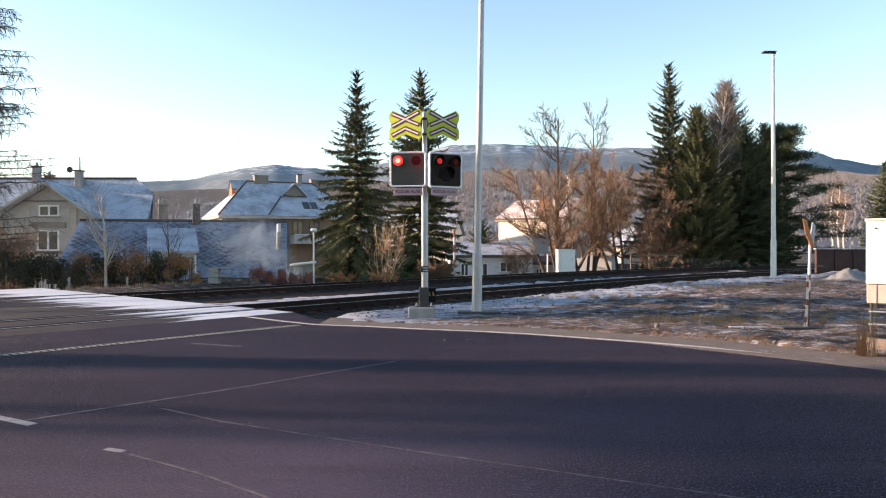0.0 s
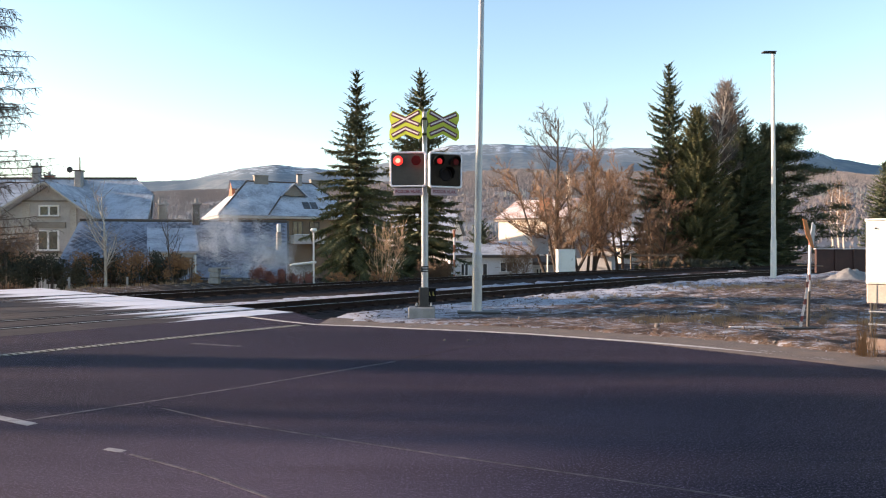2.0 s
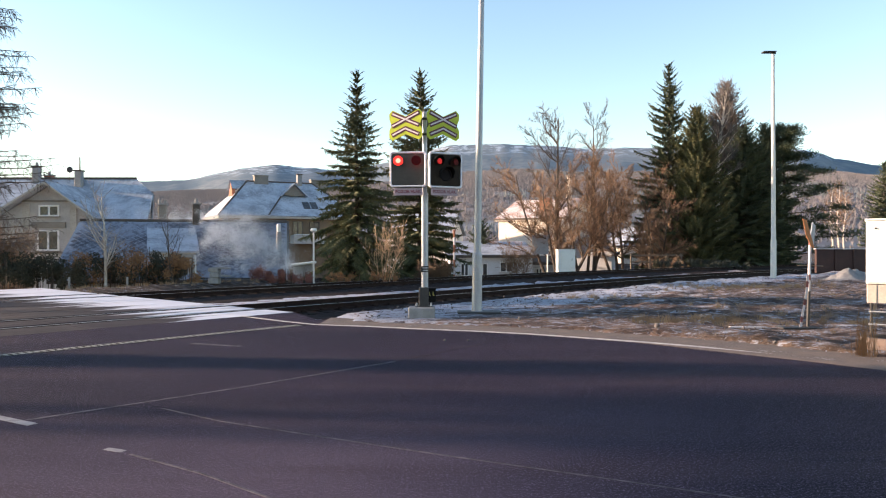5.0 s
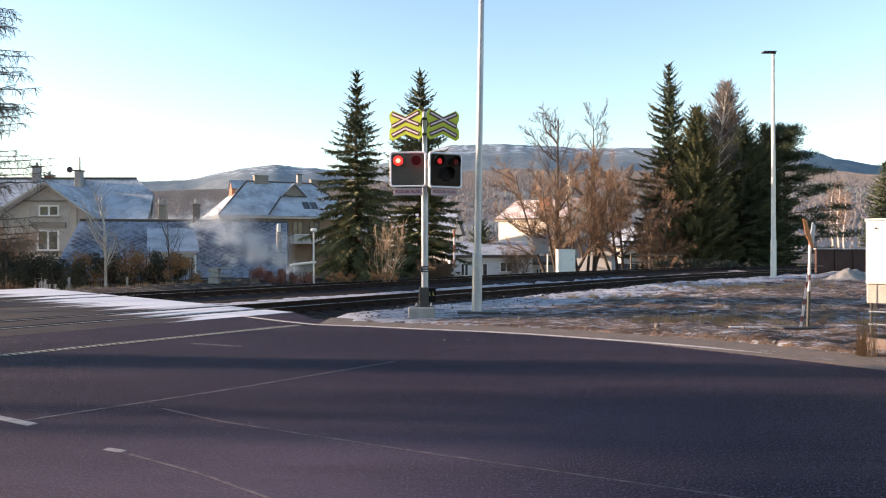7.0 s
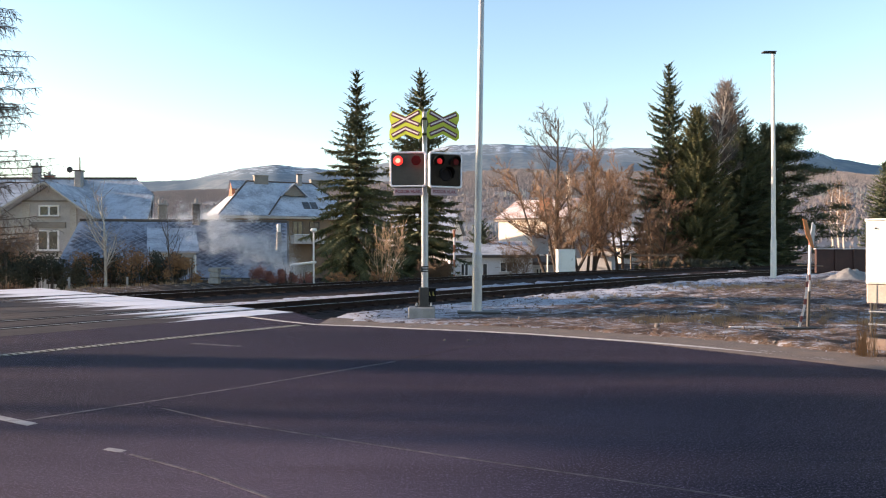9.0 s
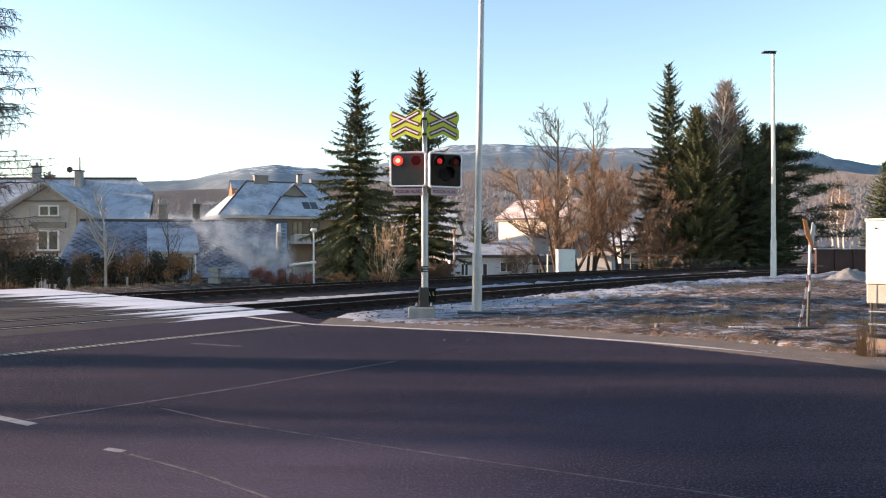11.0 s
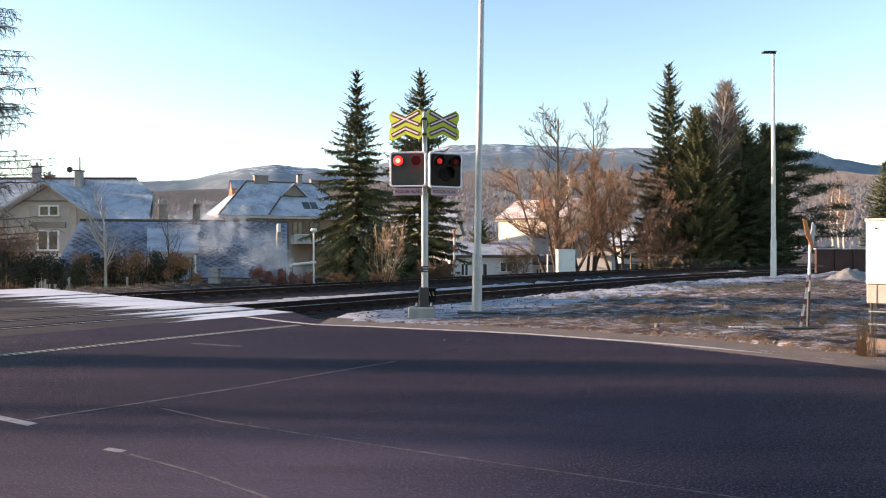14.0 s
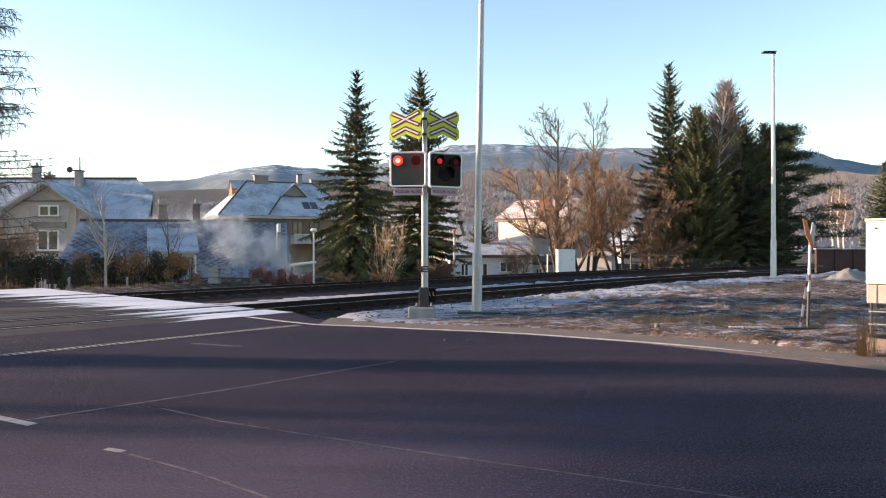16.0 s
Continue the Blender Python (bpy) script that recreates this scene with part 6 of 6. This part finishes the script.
# ---------------------------------------------------------------- hills
SKYLINE = ((-900, 104), (-200, 110), (240, 115), (340, 119), (390, 131), (430, 139), (485, 145), (540, 140), (610, 134), (700, 152), (800, 180), (890, 182), (950, 179), (1050, 174), (1130, 175), (1300, 177), (1420, 171), (1450, 165), (1480, 156), (1548, 145), (1640, 142), (2400, 120))


def between(table, x):
    """A smooth line through a few heights."""
    if x <= table[0][0]:
        return table[0][1]
    for (x0, y0), (x1, y1) in zip(table, table[1:]):
        if x <= x1:
            return y0 + (y1 - y0) * (0.6 * (x - x0) / (x1 - x0) + 0.4 * ease(x, x0, x1))
    return table[-1][1]


def ridge(u):
    """Height of the far skyline over the distance, by the slope sideways."""
    a = 784 + 1280 * u
    e = between(SKYLINE, a) + 2.0 * noise.noise((a * 0.015, 0, 0)) + 1.0 * noise.noise((a * 0.06, 1, 0)) + 0.6 * noise.noise((a * 0.23, 2, 0))
    return e / 1280


def build_hills():
    g = Geo()
    cols, rows = 420, 12
    for j in range(rows + 1):
        v = j / rows
        for i in range(cols + 1):
            u = -1.6 + 3.2 * i / cols
            y = 1900 + 1300 * v
            h = 1.5 + ridge(u) * 3200 * (0.25 + 0.75 * v ** 1.3) + 14 * noise.noise((u * 14, v * 5, 2)) * v * (1 - v) * 4
            g.v.append((u * y, y, h if j else -8))
    w = cols + 1
    g.f = [(j * w + i, j * w + i + 1, (j + 1) * w + i + 1, (j + 1) * w + i) for j in range(rows) for i in range(cols)]
    tagged(new("backdrop_mountain", g.mesh("backdrop_mountain", FARBLUE, True)), "wooded mountain ridge coloured haze blue, with snow on its top", "mountain", kind="structure")

    def low(u, v):
        a = 784 + 1280 * u
        top = 99 + 8 * noise.noise((a * 0.006, 4, 0)) + 33 * ease(a, 560, 820) - 8 * ease(a, 1440, 1640)
        return 1.5 + top / 1280 * 1500 * v ** 0.8 - 6 * (1 - v)

    g = Geo()
    cols, rows = 160, 12
    for j in range(rows + 1):
        v = j / rows
        for i in range(cols + 1):
            u = -1.5 + 3.0 * i / cols
            y = 420 + 1080 * v
            g.v.append((u * y, y, low(u, v)))
    w = cols + 1
    g.f = [(j * w + i, j * w + i + 1, (j + 1) * w + i + 1, (j + 1) * w + i) for j in range(rows) for i in range(cols)]
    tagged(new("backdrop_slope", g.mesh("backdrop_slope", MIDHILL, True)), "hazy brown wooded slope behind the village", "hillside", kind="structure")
    rnd = random.Random(77)
    pines, woods = Geo(), Geo()
    for _ in range(75000):
        u, v = rnd.uniform(-0.70, 0.70), rnd.random() ** 0.7
        y = 420 + 1080 * v
        x, z = u * y, low(u, v) - 1
        patch = noise.noise((x * 0.004, y * 0.0035, 3)) + 0.3 * noise.noise((x * 0.03, y * 0.012, 9))
        if noise.noise((x * 0.006, y * 0.01, 14)) > 0.42:
            continue
        hh, r = rnd.uniform(2.4, 5.6), rnd.uniform(0.5, 1.1)
        a = rnd.uniform(0, 2)
        if patch > 0.20:
            pts = [(x + r * math.cos(a + k * 1.57), y + r * math.sin(a + k * 1.57), z) for k in range(4)] + [(x, y, z + hh)]
            pines.add(pts, [(k, (k + 1) % 4, 4) for k in range(4)])
        else:
            # a bare crown: a handful of thin upright sprays
            for k in range(5):
                b = a + 1.26 * k
                ox, oy = r * 0.9 * math.cos(b), r * 0.9 * math.sin(b)
                c = rnd.uniform(0, 3.14)
                wx, wy = 0.3 * math.cos(c), 0.3 * math.sin(c)
                woods.add([(x, y, z), (x + ox - wx, y + oy - wy, z + hh * 0.55), (x + ox * 1.3, y + oy, z + hh * rnd.uniform(0.75, 1.0)), (x + ox + wx, y + oy + wy, z + hh * 0.5)], [(0, 1, 2, 3)])
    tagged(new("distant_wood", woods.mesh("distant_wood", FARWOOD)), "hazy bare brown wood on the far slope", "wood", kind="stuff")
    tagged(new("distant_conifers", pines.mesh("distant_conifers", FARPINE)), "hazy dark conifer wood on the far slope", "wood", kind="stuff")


build_hills()


# ---------------------------------------------------------------- smoke and what moves
def puff_mesh(seed, radius, count, size):
    rnd = random.Random(seed)
    g = Geo()
    lobes = [(Vector((rnd.gauss(0, 0.55), rnd.gauss(0, 0.4), rnd.gauss(0, 0.45))) * radius, radius * rnd.uniform(0.45, 1.0)) for _ in range(12)]
    for _ in range(count):
        c, r = rnd.choice(lobes)
        p = c + Vector((rnd.gauss(0, 0.5), rnd.gauss(0, 0.5), rnd.gauss(0, 0.5))) * r
        k = size * rnd.uniform(0.7, 1.3)
        q = Euler((rnd.uniform(0, 6), rnd.uniform(0, 6), 0)).to_matrix()
        g.add([p + q @ Vector(v) * k for v in ((1, 1, 1), (-1, -1, 1), (-1, 1, -1), (1, -1, -1))], [(0, 1, 2), (0, 3, 1), (0, 2, 3), (1, 3, 2)])
    return g.mesh("smoke_puff", SMOKE, tidy=False)


PUFFS = []
SOURCE = (at(540, 32.3), 32.3, 0.1)


def build_smoke():
    plume = thing("smoke_plume", "thin pale smoke drifting from behind the red hedge", "smoke")
    small = [puff_mesh(200 + i, 0.24, 2100, 0.0027) for i in range(5)]
    wide = [puff_mesh(220 + i, 0.62, 4000, 0.0026) for i in range(5)]
    rnd = random.Random(99)
    t = -8.0
    while t < 15.7:
        gust = rnd.uniform(-0.12, 0.12)
        for k in range(7 if t > -3 else 2):
            ob = part("smoke_puff", rnd.choice(small if k < 5 and t > -3 else wide), None, plume)
            PUFFS.append((ob, t + rnd.uniform(-0.2, 0.2), 1 + gust + rnd.gauss(0, 0.16), gust + rnd.gauss(0, 0.10), rnd.uniform(0, 360), rnd.uniform(-1, 1)))
        t += 0.4 if t > -5 else 0.9


build_smoke()


def motions():
    # lamps: the left one glows from n - 0.07 s to n + 0.40 s, the right one in between
    for lamp, side, x in LAMPS:
        base = 180.0 if side else 0.0
        rows = [(0.0, pose(x, -0.125, 0.165, 0, 0, base))]
        turned = base
        for n in range(16):
            for t in (n + 0.40, n + 0.93):
                for k, (dt, da) in enumerate(((-0.05, 0), (-0.017, 60), (0.017, 120), (0.05, 180))):
                    rows.append((t + dt, pose(x, -0.125, 0.165, 0, 0, turned + da)))
                turned += 180
        rows.append((16.0, pose(x, -0.125, 0.165, 0, 0, turned)))
        walk(lamp, rows)
    # loose tape end: hangs straight, then sways out to one side
    for tp, i, z in TAPE:
        rows = []
        for k in range(65):
            t = 0.25 * k
            out = 2.0 + 6.5 * ease(t, 1.2, 2.4) * (0.85 + 0.15 * math.sin(0.8 * t))
            x, zz = -0.045, 1.0
            for j in range(i + 1):
                lean = radians(out * (0.5 + 0.12 * j) + 2.2 * math.sin(2.1 * t - 0.7 * j))
                if j < i:
                    x, zz = x - 0.105 * math.sin(lean), zz - 0.105 * math.cos(lean)
            rows.append((t, pose(x, -0.045, zz, 0, math.degrees(lean), 6 * math.sin(1.1 * t + 0.4 * i))))
        walk(tp, rows)
    # smoke: out of the fire, up and away, spreading as it goes
    sx, sy, sz = SOURCE
    for ob, born, speed, lift, turn, loose in PUFFS:
        rows = []
        for k in range(33):
            t = 0.5 * k
            age = t - born
            if age < 0:
                p = (sx, sy, sz - 1.6)
            else:
                out = ease(age, 0, 1.2)
                far = speed * (0.80 * age + 0.03 * age * age)
                z = sz - 1.6 + 1.75 * out + (1.85 + 3.2 * lift) * (1 - math.exp(-age / 2.1)) + (0.75 * lift + 0.06 * loose) * min(age, 5) + 0.12 * math.sin(0.8 * age + turn)
                # it drifts over the ridge of the slate roof and sinks behind it
                over = ease(age, 3.6, 7.6 + loose)
                z += (2.95 + 1.0 * lift - z) * over - 2.6 * ease(age, 8.2 + loose, 11.5)
                p = (sx - far, sy + 0.12 * min(age, 5) * loose + 8.0 * over, z)
            rows.append((t, pose(*p, 0, 0.25 * turn + 14 * max(0, age) * (1 if turn > 180 else -1) * 0.5, 0.3 * turn)))
        walk(ob, rows)


motions()
